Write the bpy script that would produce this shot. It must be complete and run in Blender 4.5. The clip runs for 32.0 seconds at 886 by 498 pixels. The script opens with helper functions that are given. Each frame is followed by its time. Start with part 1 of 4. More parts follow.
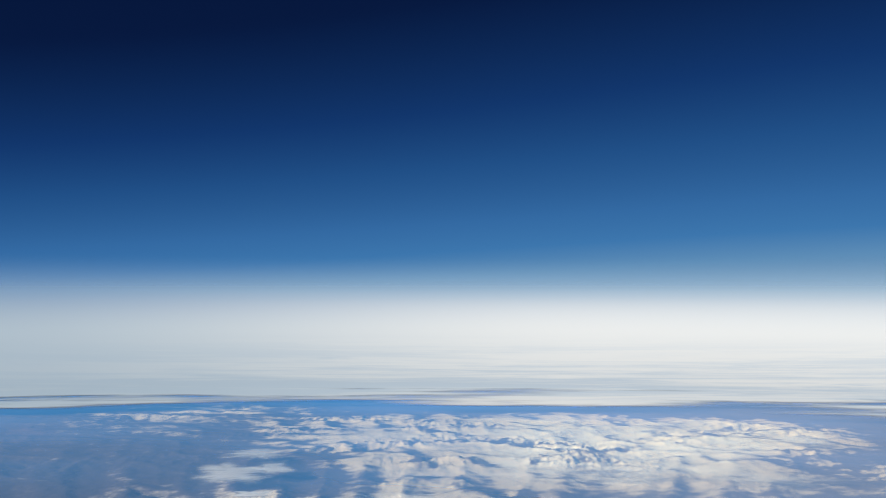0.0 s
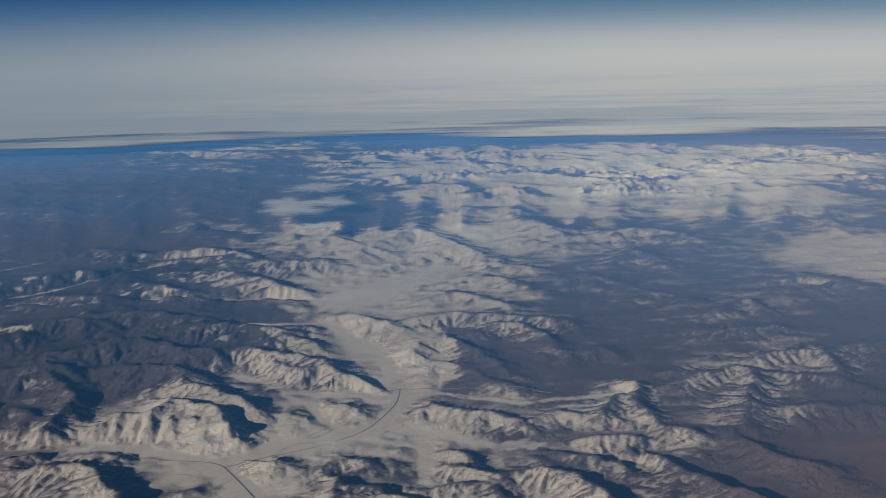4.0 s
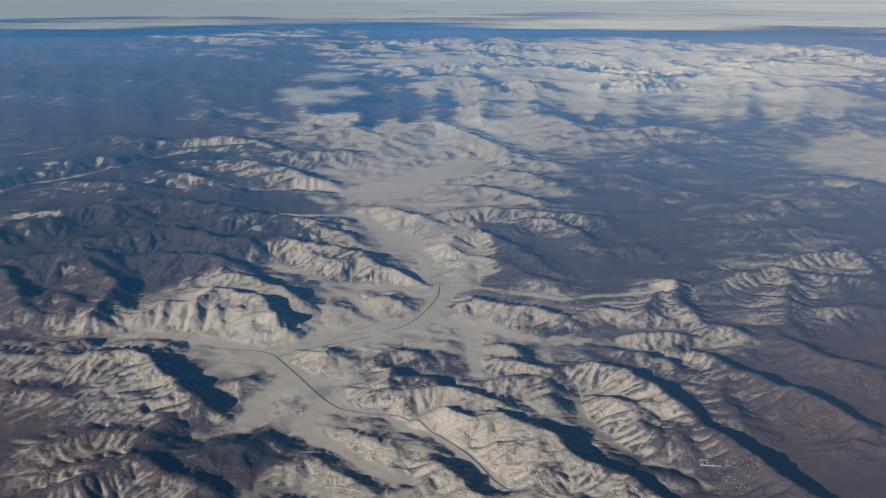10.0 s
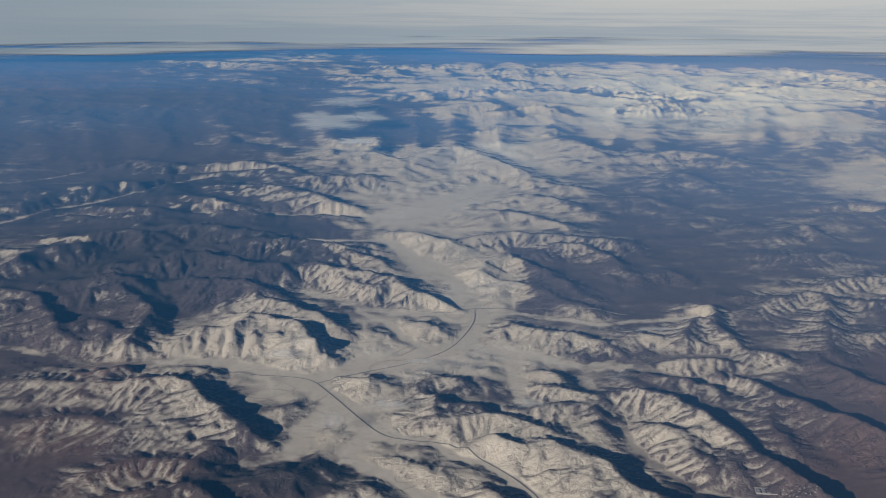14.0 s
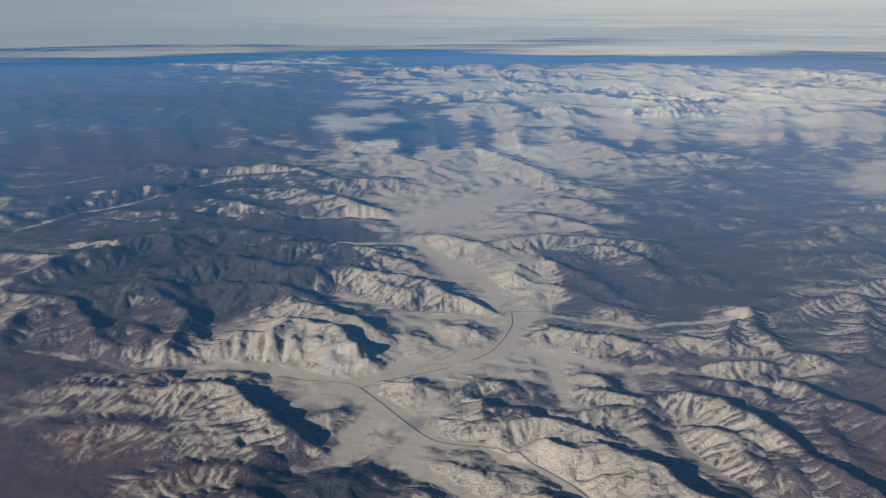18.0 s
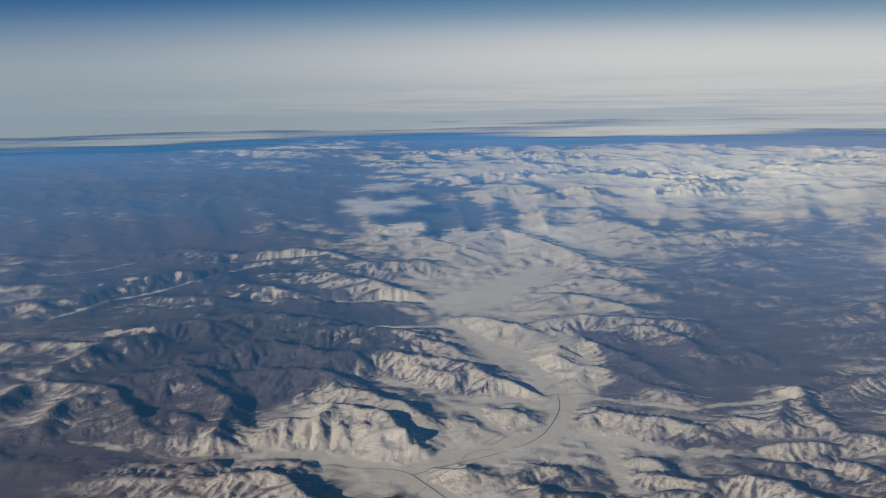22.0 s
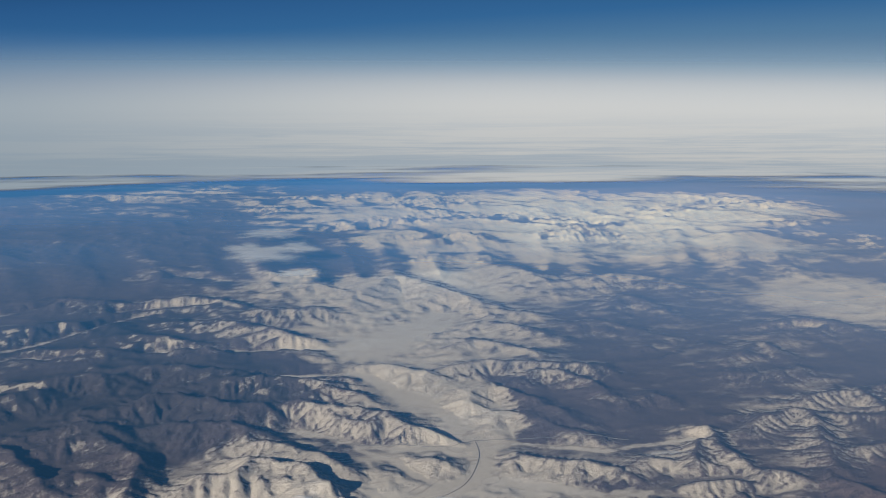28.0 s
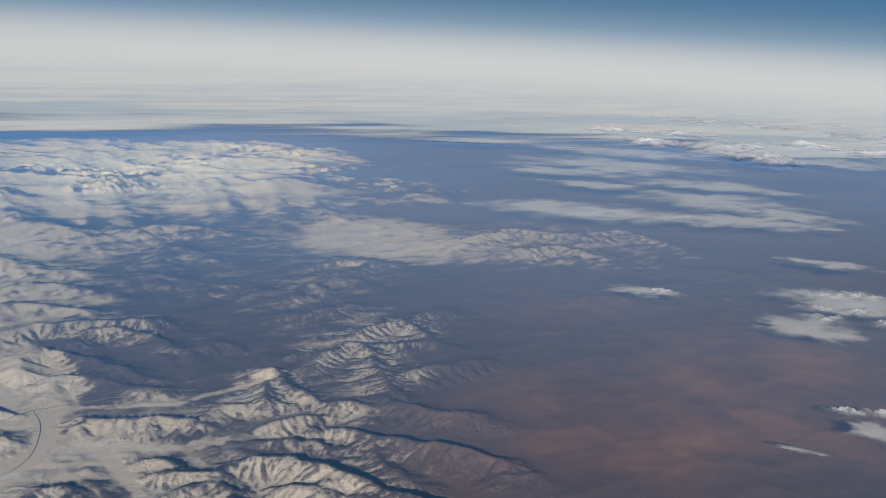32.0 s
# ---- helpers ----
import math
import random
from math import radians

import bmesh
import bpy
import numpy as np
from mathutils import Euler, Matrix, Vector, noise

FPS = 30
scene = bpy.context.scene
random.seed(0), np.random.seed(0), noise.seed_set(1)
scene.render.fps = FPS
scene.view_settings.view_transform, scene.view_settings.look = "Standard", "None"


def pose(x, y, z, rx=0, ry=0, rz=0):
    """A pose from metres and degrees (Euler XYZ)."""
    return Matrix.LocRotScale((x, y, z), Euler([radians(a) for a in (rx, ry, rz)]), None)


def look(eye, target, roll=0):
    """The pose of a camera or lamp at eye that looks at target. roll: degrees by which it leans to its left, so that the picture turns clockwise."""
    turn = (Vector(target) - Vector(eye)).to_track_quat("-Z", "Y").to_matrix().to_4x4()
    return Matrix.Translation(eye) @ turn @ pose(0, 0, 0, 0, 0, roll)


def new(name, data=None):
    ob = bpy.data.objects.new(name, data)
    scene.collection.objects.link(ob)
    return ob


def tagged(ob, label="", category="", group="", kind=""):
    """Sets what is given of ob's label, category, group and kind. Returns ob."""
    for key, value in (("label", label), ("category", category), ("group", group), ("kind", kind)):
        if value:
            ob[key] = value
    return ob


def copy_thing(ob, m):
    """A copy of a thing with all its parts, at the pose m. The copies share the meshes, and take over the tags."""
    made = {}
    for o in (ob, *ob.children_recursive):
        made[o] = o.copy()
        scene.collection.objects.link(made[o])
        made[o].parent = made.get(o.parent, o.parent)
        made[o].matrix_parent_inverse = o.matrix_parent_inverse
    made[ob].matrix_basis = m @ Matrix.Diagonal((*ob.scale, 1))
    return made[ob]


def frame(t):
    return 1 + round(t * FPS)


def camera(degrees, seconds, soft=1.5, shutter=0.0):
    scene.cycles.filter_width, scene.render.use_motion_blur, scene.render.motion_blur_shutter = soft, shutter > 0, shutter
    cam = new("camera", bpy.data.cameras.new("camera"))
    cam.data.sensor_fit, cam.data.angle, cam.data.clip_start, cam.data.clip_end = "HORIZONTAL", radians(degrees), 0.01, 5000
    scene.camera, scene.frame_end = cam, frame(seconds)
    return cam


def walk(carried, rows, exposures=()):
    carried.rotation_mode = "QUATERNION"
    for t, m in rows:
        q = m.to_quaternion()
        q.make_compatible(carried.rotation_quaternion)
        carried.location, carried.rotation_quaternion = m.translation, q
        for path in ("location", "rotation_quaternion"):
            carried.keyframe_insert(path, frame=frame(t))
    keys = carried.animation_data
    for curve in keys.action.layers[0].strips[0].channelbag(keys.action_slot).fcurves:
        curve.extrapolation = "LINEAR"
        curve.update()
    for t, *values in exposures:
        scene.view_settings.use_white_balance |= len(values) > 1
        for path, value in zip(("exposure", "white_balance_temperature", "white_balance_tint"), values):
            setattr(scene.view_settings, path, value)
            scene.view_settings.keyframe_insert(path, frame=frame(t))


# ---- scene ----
# The place is a winter mountain country below an airliner at cruising height, at 1:100 (1 unit = 100 m).
EYE_H = 95.0
EARTH = 70000.0

# ---- camera and its way ----
cam = camera(47.58, 32.0, soft=1.0)
WAY = [
    (0.0, pose(22.56, -0.94, 94.75, 92.39, 0, -0.63) @ pose(0, 0, 0, 0, 0, 0.21)),
    (0.5, pose(21.29, -0.92, 94.76, 89.23, 0, -0.52) @ pose(0, 0, 0, 0, 0, 0.57)),
    (1.0, pose(20.02, -0.89, 94.78, 86.96, 0, -0.55) @ pose(0, 0, 0, 0, 0, 1.08)),
    (1.5, pose(18.75, -0.86, 94.79, 84.58, 0, -0.52) @ pose(0, 0, 0, 0, 0, 1.29)),
    (2.0, pose(17.48, -0.83, 94.80, 81.87, 0, -0.09) @ pose(0, 0, 0, 0, 0, 1.19)),
    (2.5, pose(16.22, -0.79, 94.82, 80.02, 0, -0.01) @ pose(0, 0, 0, 0, 0, 0.70)),
    (3.0, pose(14.96, -0.75, 94.83, 78.54, 0, 0.90) @ pose(0, 0, 0, 0, 0, 0.33)),
    (3.5, pose(13.70, -0.71, 94.85, 77.75, 0, 1.51) @ pose(0, 0, 0, 0, 0, -0.97)),
    (5.5, pose(8.69, -0.50, 94.90, 76.53, 0, 1.48) @ pose(0, 0, 0, 0, 0, -1.30)),
    (6.0, pose(7.44, -0.44, 94.92, 76.51, 0, 1.08) @ pose(0, 0, 0, 0, 0, -1.05)),
    (6.5, pose(6.19, -0.37, 94.93, 76.26, 0, 0.58) @ pose(0, 0, 0, 0, 0, -0.71)),
    (7.0, pose(4.95, -0.30, 94.94, 74.93, 0, 0.52) @ pose(0, 0, 0, 0, 0, -0.61)),
    (7.5, pose(3.71, -0.23, 94.96, 75.32, 0, 0.93) @ pose(0, 0, 0, 0, 0, -0.38)),
    (8.0, pose(2.47, -0.16, 94.97, 71.13, 0, -0.74) @ pose(0, 0, 0, 0, 0, 0.12)),
    (8.5, pose(1.23, -0.08, 94.99, 69.91, 0, -0.55) @ pose(0, 0, 0, 0, 0, 0.25)),
    (9.0, pose(0.00, 0.00, 95.00, 69.74, 0, -0.00) @ pose(0, 0, 0, 0, 0, 0.23)),
    (9.5, pose(-1.23, 0.08, 95.01, 70.25, 0, 0.53) @ pose(0, 0, 0, 0, 0, 0.02)),
    (10.0, pose(-2.46, 0.17, 95.03, 71.15, 0, 0.70) @ pose(0, 0, 0, 0, 0, 0.34)),
    (10.5, pose(-3.69, 0.26, 95.04, 71.68, 0, 0.85) @ pose(0, 0, 0, 0, 0, 0.08)),
    (11.0, pose(-4.91, 0.36, 95.06, 71.91, 0, 0.88) @ pose(0, 0, 0, 0, 0, 0.15)),
    (11.5, pose(-6.14, 0.46, 95.07, 71.92, 0, 0.77) @ pose(0, 0, 0, 0, 0, 0.20)),
    (12.0, pose(-7.36, 0.56, 95.08, 71.97, 0, 0.69) @ pose(0, 0, 0, 0, 0, 0.29)),
    (12.5, pose(-8.58, 0.66, 95.10, 72.08, 0, 0.74) @ pose(0, 0, 0, 0, 0, 0.30)),
    (13.0, pose(-9.79, 0.77, 95.11, 72.31, 0, 0.67) @ pose(0, 0, 0, 0, 0, 0.30)),
    (13.5, pose(-11.01, 0.88, 95.13, 72.43, 0, 0.58) @ pose(0, 0, 0, 0, 0, 0.36)),
    (14.0, pose(-12.22, 0.99, 95.14, 72.50, 0, 0.61) @ pose(0, 0, 0, 0, 0, 0.34)),
    (14.5, pose(-13.43, 1.11, 95.15, 72.25, 0, 0.65) @ pose(0, 0, 0, 0, 0, 0.24)),
    (16.5, pose(-18.24, 1.62, 95.21, 72.55, 0, 0.73) @ pose(0, 0, 0, 0, 0, 0.12)),
    (17.0, pose(-19.44, 1.75, 95.22, 72.51, 0, 0.62) @ pose(0, 0, 0, 0, 0, 0.17)),
    (17.5, pose(-20.63, 1.89, 95.24, 72.54, 0, 0.61) @ pose(0, 0, 0, 0, 0, 0.12)),
    (18.0, pose(-21.83, 2.03, 95.25, 72.57, 0, 0.61) @ pose(0, 0, 0, 0, 0, 0.08)),
    (18.5, pose(-23.02, 2.18, 95.27, 72.69, 0, 0.65) @ pose(0, 0, 0, 0, 0, 0.07)),
    (19.0, pose(-24.21, 2.33, 95.28, 73.02, 0, 0.68) @ pose(0, 0, 0, 0, 0, 0.03)),
    (19.5, pose(-25.39, 2.48, 95.29, 73.43, 0, 0.90) @ pose(0, 0, 0, 0, 0, -0.21)),
    (20.0, pose(-26.58, 2.63, 95.31, 73.99, 0, 0.88) @ pose(0, 0, 0, 0, 0, -0.50)),
    (20.5, pose(-27.76, 2.79, 95.32, 74.89, 0, 0.82) @ pose(0, 0, 0, 0, 0, -0.69)),
    (21.0, pose(-28.94, 2.95, 95.34, 75.49, 0, 0.75) @ pose(0, 0, 0, 0, 0, -0.73)),
    (21.5, pose(-30.12, 3.12, 95.35, 76.52, 0, 1.02) @ pose(0, 0, 0, 0, 0, -0.92)),
    (22.0, pose(-31.29, 3.28, 95.36, 77.19, 0, 1.01) @ pose(0, 0, 0, 0, 0, -0.85)),
    (22.5, pose(-32.47, 3.46, 95.38, 77.89, 0, 0.94) @ pose(0, 0, 0, 0, 0, -0.74)),
    (23.0, pose(-33.64, 3.63, 95.39, 78.13, 0, 0.93) @ pose(0, 0, 0, 0, 0, -0.73)),
    (23.5, pose(-34.80, 3.81, 95.41, 78.44, 0, 0.88) @ pose(0, 0, 0, 0, 0, -0.68)),
    (24.0, pose(-35.97, 3.99, 95.42, 78.77, 0, 0.91) @ pose(0, 0, 0, 0, 0, -0.64)),
    (24.5, pose(-37.13, 4.18, 95.43, 79.08, 0, 0.89) @ pose(0, 0, 0, 0, 0, -0.60)),
    (26.5, pose(-41.77, 4.95, 95.49, 80.56, 0, 1.44) @ pose(0, 0, 0, 0, 0, -0.85)),
    (27.0, pose(-42.92, 5.15, 95.50, 80.65, 0, 1.27) @ pose(0, 0, 0, 0, 0, -0.80)),
    (27.5, pose(-44.07, 5.36, 95.52, 79.95, 0, -2.90) @ pose(0, 0, 0, 0, 0, 0.05)),
    (28.0, pose(-45.22, 5.57, 95.53, 79.71, 0, -7.00) @ pose(0, 0, 0, 0, 0, 0.29)),
    (28.5, pose(-46.36, 5.78, 95.55, 79.57, 0, -10.51) @ pose(0, 0, 0, 0, 0, 0.22)),
    (29.0, pose(-47.51, 5.99, 95.56, 79.75, 0, -13.23) @ pose(0, 0, 0, 0, 0, -0.17)),
    (29.5, pose(-48.65, 6.21, 95.57, 79.60, 0, -15.17) @ pose(0, 0, 0, 0, 0, -0.69)),
    (30.0, pose(-49.79, 6.44, 95.59, 78.71, 0, -17.15) @ pose(0, 0, 0, 0, 0, 0.00)),
    (30.5, pose(-50.93, 6.66, 95.60, 77.46, 0, -20.61) @ pose(0, 0, 0, 0, 0, 0.86)),
    (31.0, pose(-52.06, 6.89, 95.62, 77.62, 0, -23.74) @ pose(0, 0, 0, 0, 0, 1.35)),
    (31.5, pose(-53.19, 7.12, 95.63, 77.21, 0, -29.33) @ pose(0, 0, 0, 0, 0, 1.99)),
    (32.0, pose(-54.32, 7.36, 95.64, 77.55, 0, -34.18) @ pose(0, 0, 0, 0, 0, 3.00)),
]
walk(cam, WAY, [(0.0, 0.62), (1.0, 0.28), (2.0, -0.05), (3.5, -0.2), (5.5, -0.2), (7.0, -0.12), (8.0, -0.3), (9.0, 0.05), (13.0, 0.0), (19.0, 0.08), (23.0, 0.1), (32.0, 0.14)])

# ---- light ----
SUN_EL, SUN_AZ = 20.0, 223.0  # degrees; bearing clockwise from +y
world = bpy.data.worlds.new("sky")
scene.world = world
world.use_nodes = True
wn = world.node_tree
wn.nodes.clear()
sky = wn.nodes.new("ShaderNodeTexSky")
sky.sky_type, sky.sun_disc = "NISHITA", False
sky.sun_elevation, sky.sun_rotation = radians(SUN_EL), radians(SUN_AZ)
sky.altitude, sky.air_density, sky.dust_density, sky.ozone_density = 9000, 1.5, 0.5, 0.5
back = wn.nodes.new("ShaderNodeBackground")
back.inputs["Strength"].default_value = 0.05
wout = wn.nodes.new("ShaderNodeOutputWorld")
# thin air at this height: the sky falls off fast from a pale horizon to navy
grey = wn.nodes.new("ShaderNodeRGBToBW")
part_of = wn.nodes.new("ShaderNodeMath")
part_of.operation, part_of.use_clamp = "DIVIDE", True
part_of.inputs[1].default_value = 14.0
hue = wn.nodes.new("ShaderNodeValToRGB")
SKY_STEPS = [
    (0.000, (0.0017, 0.0061, 0.0295, 1)),
    (0.143, (0.0042, 0.018, 0.09, 1)),
    (0.220, (0.0111, 0.0669, 0.2703, 1)),
    (0.296, (0.0269, 0.142, 0.4361, 1)),
    (0.432, (0.062, 0.26, 0.66, 1)),
    (0.540, (0.085, 0.33, 0.76, 1)),
    (0.666, (0.20, 0.48, 0.85, 1)),
    (0.929, (0.40, 0.64, 0.91, 1)),
]
while len(hue.color_ramp.elements) < len(SKY_STEPS):
    hue.color_ramp.elements.new(0.5)
for stop, (place, shade) in zip(hue.color_ramp.elements, SKY_STEPS):
    stop.position, stop.color = place, shade
gain = wn.nodes.new("ShaderNodeVectorMath")
gain.operation = "SCALE"
gain.inputs["Scale"].default_value = 7.2
wn.links.new(sky.outputs[0], grey.inputs[0])
wn.links.new(grey.outputs[0], part_of.inputs[0])
wn.links.new(part_of.outputs[0], hue.inputs[0])
wn.links.new(hue.outputs[0], gain.inputs[0])
wn.links.new(gain.outputs[0], back.inputs[0])
wn.links.new(back.outputs[0], wout.inputs[0])

sun_data = bpy.data.lights.new("sun", "SUN")
sun_data.energy, sun_data.angle, sun_data.color = 5.0, radians(0.6), (1.0, 0.945, 0.865)
sun = new("sun", sun_data)
a, e = radians(SUN_AZ), radians(SUN_EL)
sun.matrix_world = look((math.sin(a) * math.cos(e) * 300, math.cos(a) * math.cos(e) * 300, math.sin(e) * 300), (0, 0, 0))


# ---- materials ----
def nodes_of(name):
    m = bpy.data.materials.new(name)
    m.use_nodes = True
    nt = m.node_tree
    nt.nodes.clear()
    out = nt.nodes.new("ShaderNodeOutputMaterial")

    def node(kind, **inputs):
        n = nt.nodes.new(kind)
        for k, v in inputs.items():
            sock = n.inputs[int(k[1:])] if k[0] == "i" and k[1:].isdigit() else n.inputs[k.replace("_", " ")]
            if hasattr(v, "links"):
                nt.links.new(v, sock)
            else:
                sock.default_value = v
        return n

    def maths(op, a, b=0.0, clamp=False):
        n = node("ShaderNodeMath", i0=a, i1=b)
        n.operation, n.use_clamp = op, clamp
        return n.outputs[0]

    def mix(f, a, b):
        n = nt.nodes.new("ShaderNodeMix")
        n.data_type = "RGBA"
        for s, v in ((n.inputs[0], f), (n.inputs[6], a), (n.inputs[7], b)):
            if hasattr(v, "links"):
                nt.links.new(v, s)
            else:
                s.default_value = v
        return n.outputs[2]

    def ramp(v, lo, hi, a=0.0, b=1.0):
        n = node("ShaderNodeMapRange", Value=v)
        n.interpolation_type = "SMOOTHSTEP"
        for k, x in zip((1, 2, 3, 4), (lo, hi, a, b)):
            n.inputs[k].default_value = x
        return n.outputs[0]

    def noise_at(vec, scale, detail=4.0, rough=0.55, stretch=(1, 1, 1), warp=0.0):
        mp = node("ShaderNodeMapping", Vector=vec)
        mp.inputs["Scale"].default_value = stretch
        n = node("ShaderNodeTexNoise", Vector=mp.outputs[0], Scale=scale, Detail=detail, Roughness=rough)
        n.inputs["Distortion"].default_value = warp
        return n.outputs["Fac"]

    def attr(key):
        n = nt.nodes.new("ShaderNodeAttribute")
        n.attribute_name = key
        return n.outputs["Fac"]

    return m, nt, out, node, maths, mix, ramp, noise_at, attr


def land_material():
    m, nt, out, node, maths, mix, ramp, noise_at, attr = nodes_of("winter_land")
    pos = node("ShaderNodeNewGeometry").outputs["Position"]
    fine = noise_at(pos, 1.3, 6.0, 0.65)
    mid = noise_at(pos, 0.22, 5.0, 0.6)
    wide = noise_at(pos, 0.035, 4.0, 0.55)
    # bare ground: gravel steppe, forest and heath, red desert
    steppe = mix(mid, (0.050, 0.040, 0.045, 1), (0.116, 0.088, 0.090, 1))
    red = mix(ramp(wide, 0.35, 0.7), (0.120, 0.066, 0.050, 1), (0.26, 0.128, 0.070, 1))
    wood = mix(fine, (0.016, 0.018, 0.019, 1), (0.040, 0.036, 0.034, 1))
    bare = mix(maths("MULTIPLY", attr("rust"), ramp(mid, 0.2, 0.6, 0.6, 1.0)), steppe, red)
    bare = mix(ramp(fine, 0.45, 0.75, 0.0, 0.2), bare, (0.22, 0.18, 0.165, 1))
    # forest mask: woods, plus shade painted on slopes away from the sun
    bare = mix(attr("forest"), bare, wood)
    # a net of small gullies: snow lies in them, the ribs between blow clear
    net = maths("MULTIPLY", maths("ABSOLUTE", maths("SUBTRACT", noise_at(pos, 0.42, 7.0, 0.62, (1, 1, 1), 0.5), 0.5)), 2.0)
    rills = maths("MULTIPLY", maths("ABSOLUTE", maths("SUBTRACT", noise_at(pos, 1.1, 5.0, 0.6, (1, 1, 1), 0.6), 0.5)), 2.0)
    steep = ramp(attr("level"), 0.1, 0.7, 1.0, 0.15)
    # broken edge of the snow: drifts, streaks and single tufts and stones
    grit = noise_at(pos, 5.0, 5.0, 0.7)
    still = ramp(attr("level"), 0.5, 0.9, 1.0, 0.4)
    s = maths("ADD", attr("snow"), maths("MULTIPLY", maths("MULTIPLY", maths("SUBTRACT", fine, 0.5), 0.36), still))
    s = maths("ADD", s, maths("MULTIPLY", maths("MULTIPLY", maths("SUBTRACT", mid, 0.5), 0.32), still))
    s = maths("ADD", s, maths("MULTIPLY", maths("SUBTRACT", grit, 0.5), 0.34))
    s = maths("ADD", s, maths("MULTIPLY", maths("MULTIPLY", maths("SUBTRACT", 0.2, net), 0.36), steep))
    s = maths("ADD", s, maths("MULTIPLY", maths("MULTIPLY", maths("SUBTRACT", 0.16, rills), 0.4), steep))
    cover = maths("MULTIPLY", maths("MULTIPLY", ramp(s, 0.26, 0.80), ramp(attr("level"), 0.0, 0.8, 0.8, 1.0)), ramp(maths("ADD", fine, maths("MULTIPLY", grit, 0.5)), 0.72, 0.95, 1.0, 0.72))
    # thin wind-packed snow is dull, deep snow clean; far snow is brightened with distance
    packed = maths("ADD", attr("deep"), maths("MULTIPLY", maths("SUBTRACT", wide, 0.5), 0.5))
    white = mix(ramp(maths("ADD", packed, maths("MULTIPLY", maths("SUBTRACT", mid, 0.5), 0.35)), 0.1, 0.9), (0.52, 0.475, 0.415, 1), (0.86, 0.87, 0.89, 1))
    # creeks and field edges draw thin dark lines over the flats
    course = maths("ABSOLUTE", maths("SUBTRACT", noise_at(pos, 0.05, 2.0, 0.5, (1, 1, 0), 0.2), 0.5))
    creek = maths("MULTIPLY", ramp(course, 0.001, 0.006, 0.28, 0.0), ramp(attr("level"), 0.3, 0.7))
    colour = mix(maths("MULTIPLY", cover, maths("SUBTRACT", 1.0, creek)), bare, white)
    rough = ramp(attr("level"), 0.0, 1.0, 1.0, 0.12)
    bump = node("ShaderNodeBump", Strength=rough, Distance=0.45, Height=maths("ADD", maths("ADD", net, maths("MULTIPLY", rills, 0.42)), maths("MULTIPLY", fine, 0.4)))
    b = node("ShaderNodeBsdfPrincipled", Base_Color=colour, Roughness=0.9, Normal=bump.outputs[0])
    b.inputs["Specular IOR Level"].default_value = 0.15
    nt.links.new(b.outputs[0], out.inputs[0])
    return m


def veil_material(name, alpha_of, colour, through_share=0.0):
    """A thin layer of air or cloud: part lets light through, part scatters it."""
    m, nt, out, node, maths, mix, ramp, noise_at, attr = nodes_of(name)
    geo = node("ShaderNodeNewGeometry")
    pos = geo.outputs["Position"]
    alpha, col = alpha_of(pos, node, maths, mix, ramp, noise_at, attr, colour)
    d = node("ShaderNodeBsdfDiffuse", Color=col)
    tr = node("ShaderNodeBsdfTransparent")
    tl = node("ShaderNodeBsdfTranslucent", Color=col)
    body = node("ShaderNodeMixShader", i0=through_share, i1=d.outputs[0], i2=tl.outputs[0])
    mx = node("ShaderNodeMixShader", i0=alpha, i1=tr.outputs[0], i2=body.outputs[0])
    nt.links.new(mx.outputs[0], out.inputs[0])
    return m


def haze_material():
    """Distance haze painted on a sheet: bluer away from the origin, red light passes more."""
    m, nt, out, node, maths, mix, ramp, noise_at, attr = nodes_of("haze")
    pos = node("ShaderNodeNewGeometry").outputs["Position"]
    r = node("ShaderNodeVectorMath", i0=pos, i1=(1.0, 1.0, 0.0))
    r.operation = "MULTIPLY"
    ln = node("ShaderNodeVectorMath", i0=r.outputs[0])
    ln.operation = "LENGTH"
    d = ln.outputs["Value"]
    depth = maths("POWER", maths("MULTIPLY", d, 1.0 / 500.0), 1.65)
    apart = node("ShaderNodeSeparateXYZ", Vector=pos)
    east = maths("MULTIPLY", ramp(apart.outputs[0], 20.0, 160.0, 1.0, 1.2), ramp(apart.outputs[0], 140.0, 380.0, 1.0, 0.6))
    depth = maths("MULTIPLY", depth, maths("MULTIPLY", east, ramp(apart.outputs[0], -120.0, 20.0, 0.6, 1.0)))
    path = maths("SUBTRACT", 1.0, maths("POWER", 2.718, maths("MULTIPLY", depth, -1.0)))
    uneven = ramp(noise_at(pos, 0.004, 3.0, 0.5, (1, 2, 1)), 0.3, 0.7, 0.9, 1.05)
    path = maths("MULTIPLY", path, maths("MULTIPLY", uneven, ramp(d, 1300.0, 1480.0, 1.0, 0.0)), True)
    # blue of the distant air put into the colour, paler to the east
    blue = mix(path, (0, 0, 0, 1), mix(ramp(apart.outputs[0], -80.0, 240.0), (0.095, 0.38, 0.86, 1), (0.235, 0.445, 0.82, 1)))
    left = mix(path, (1, 1, 1, 1), (0.80, 0.66, 0.34, 1))
    df = node("ShaderNodeBsdfDiffuse", Color=blue)
    tr = node("ShaderNodeBsdfTransparent", Color=left)
    both = node("ShaderNodeAddShader", i0=df.outputs[0], i1=tr.outputs[0])
    nt.links.new(both.outputs[0], out.inputs[0])
    return m


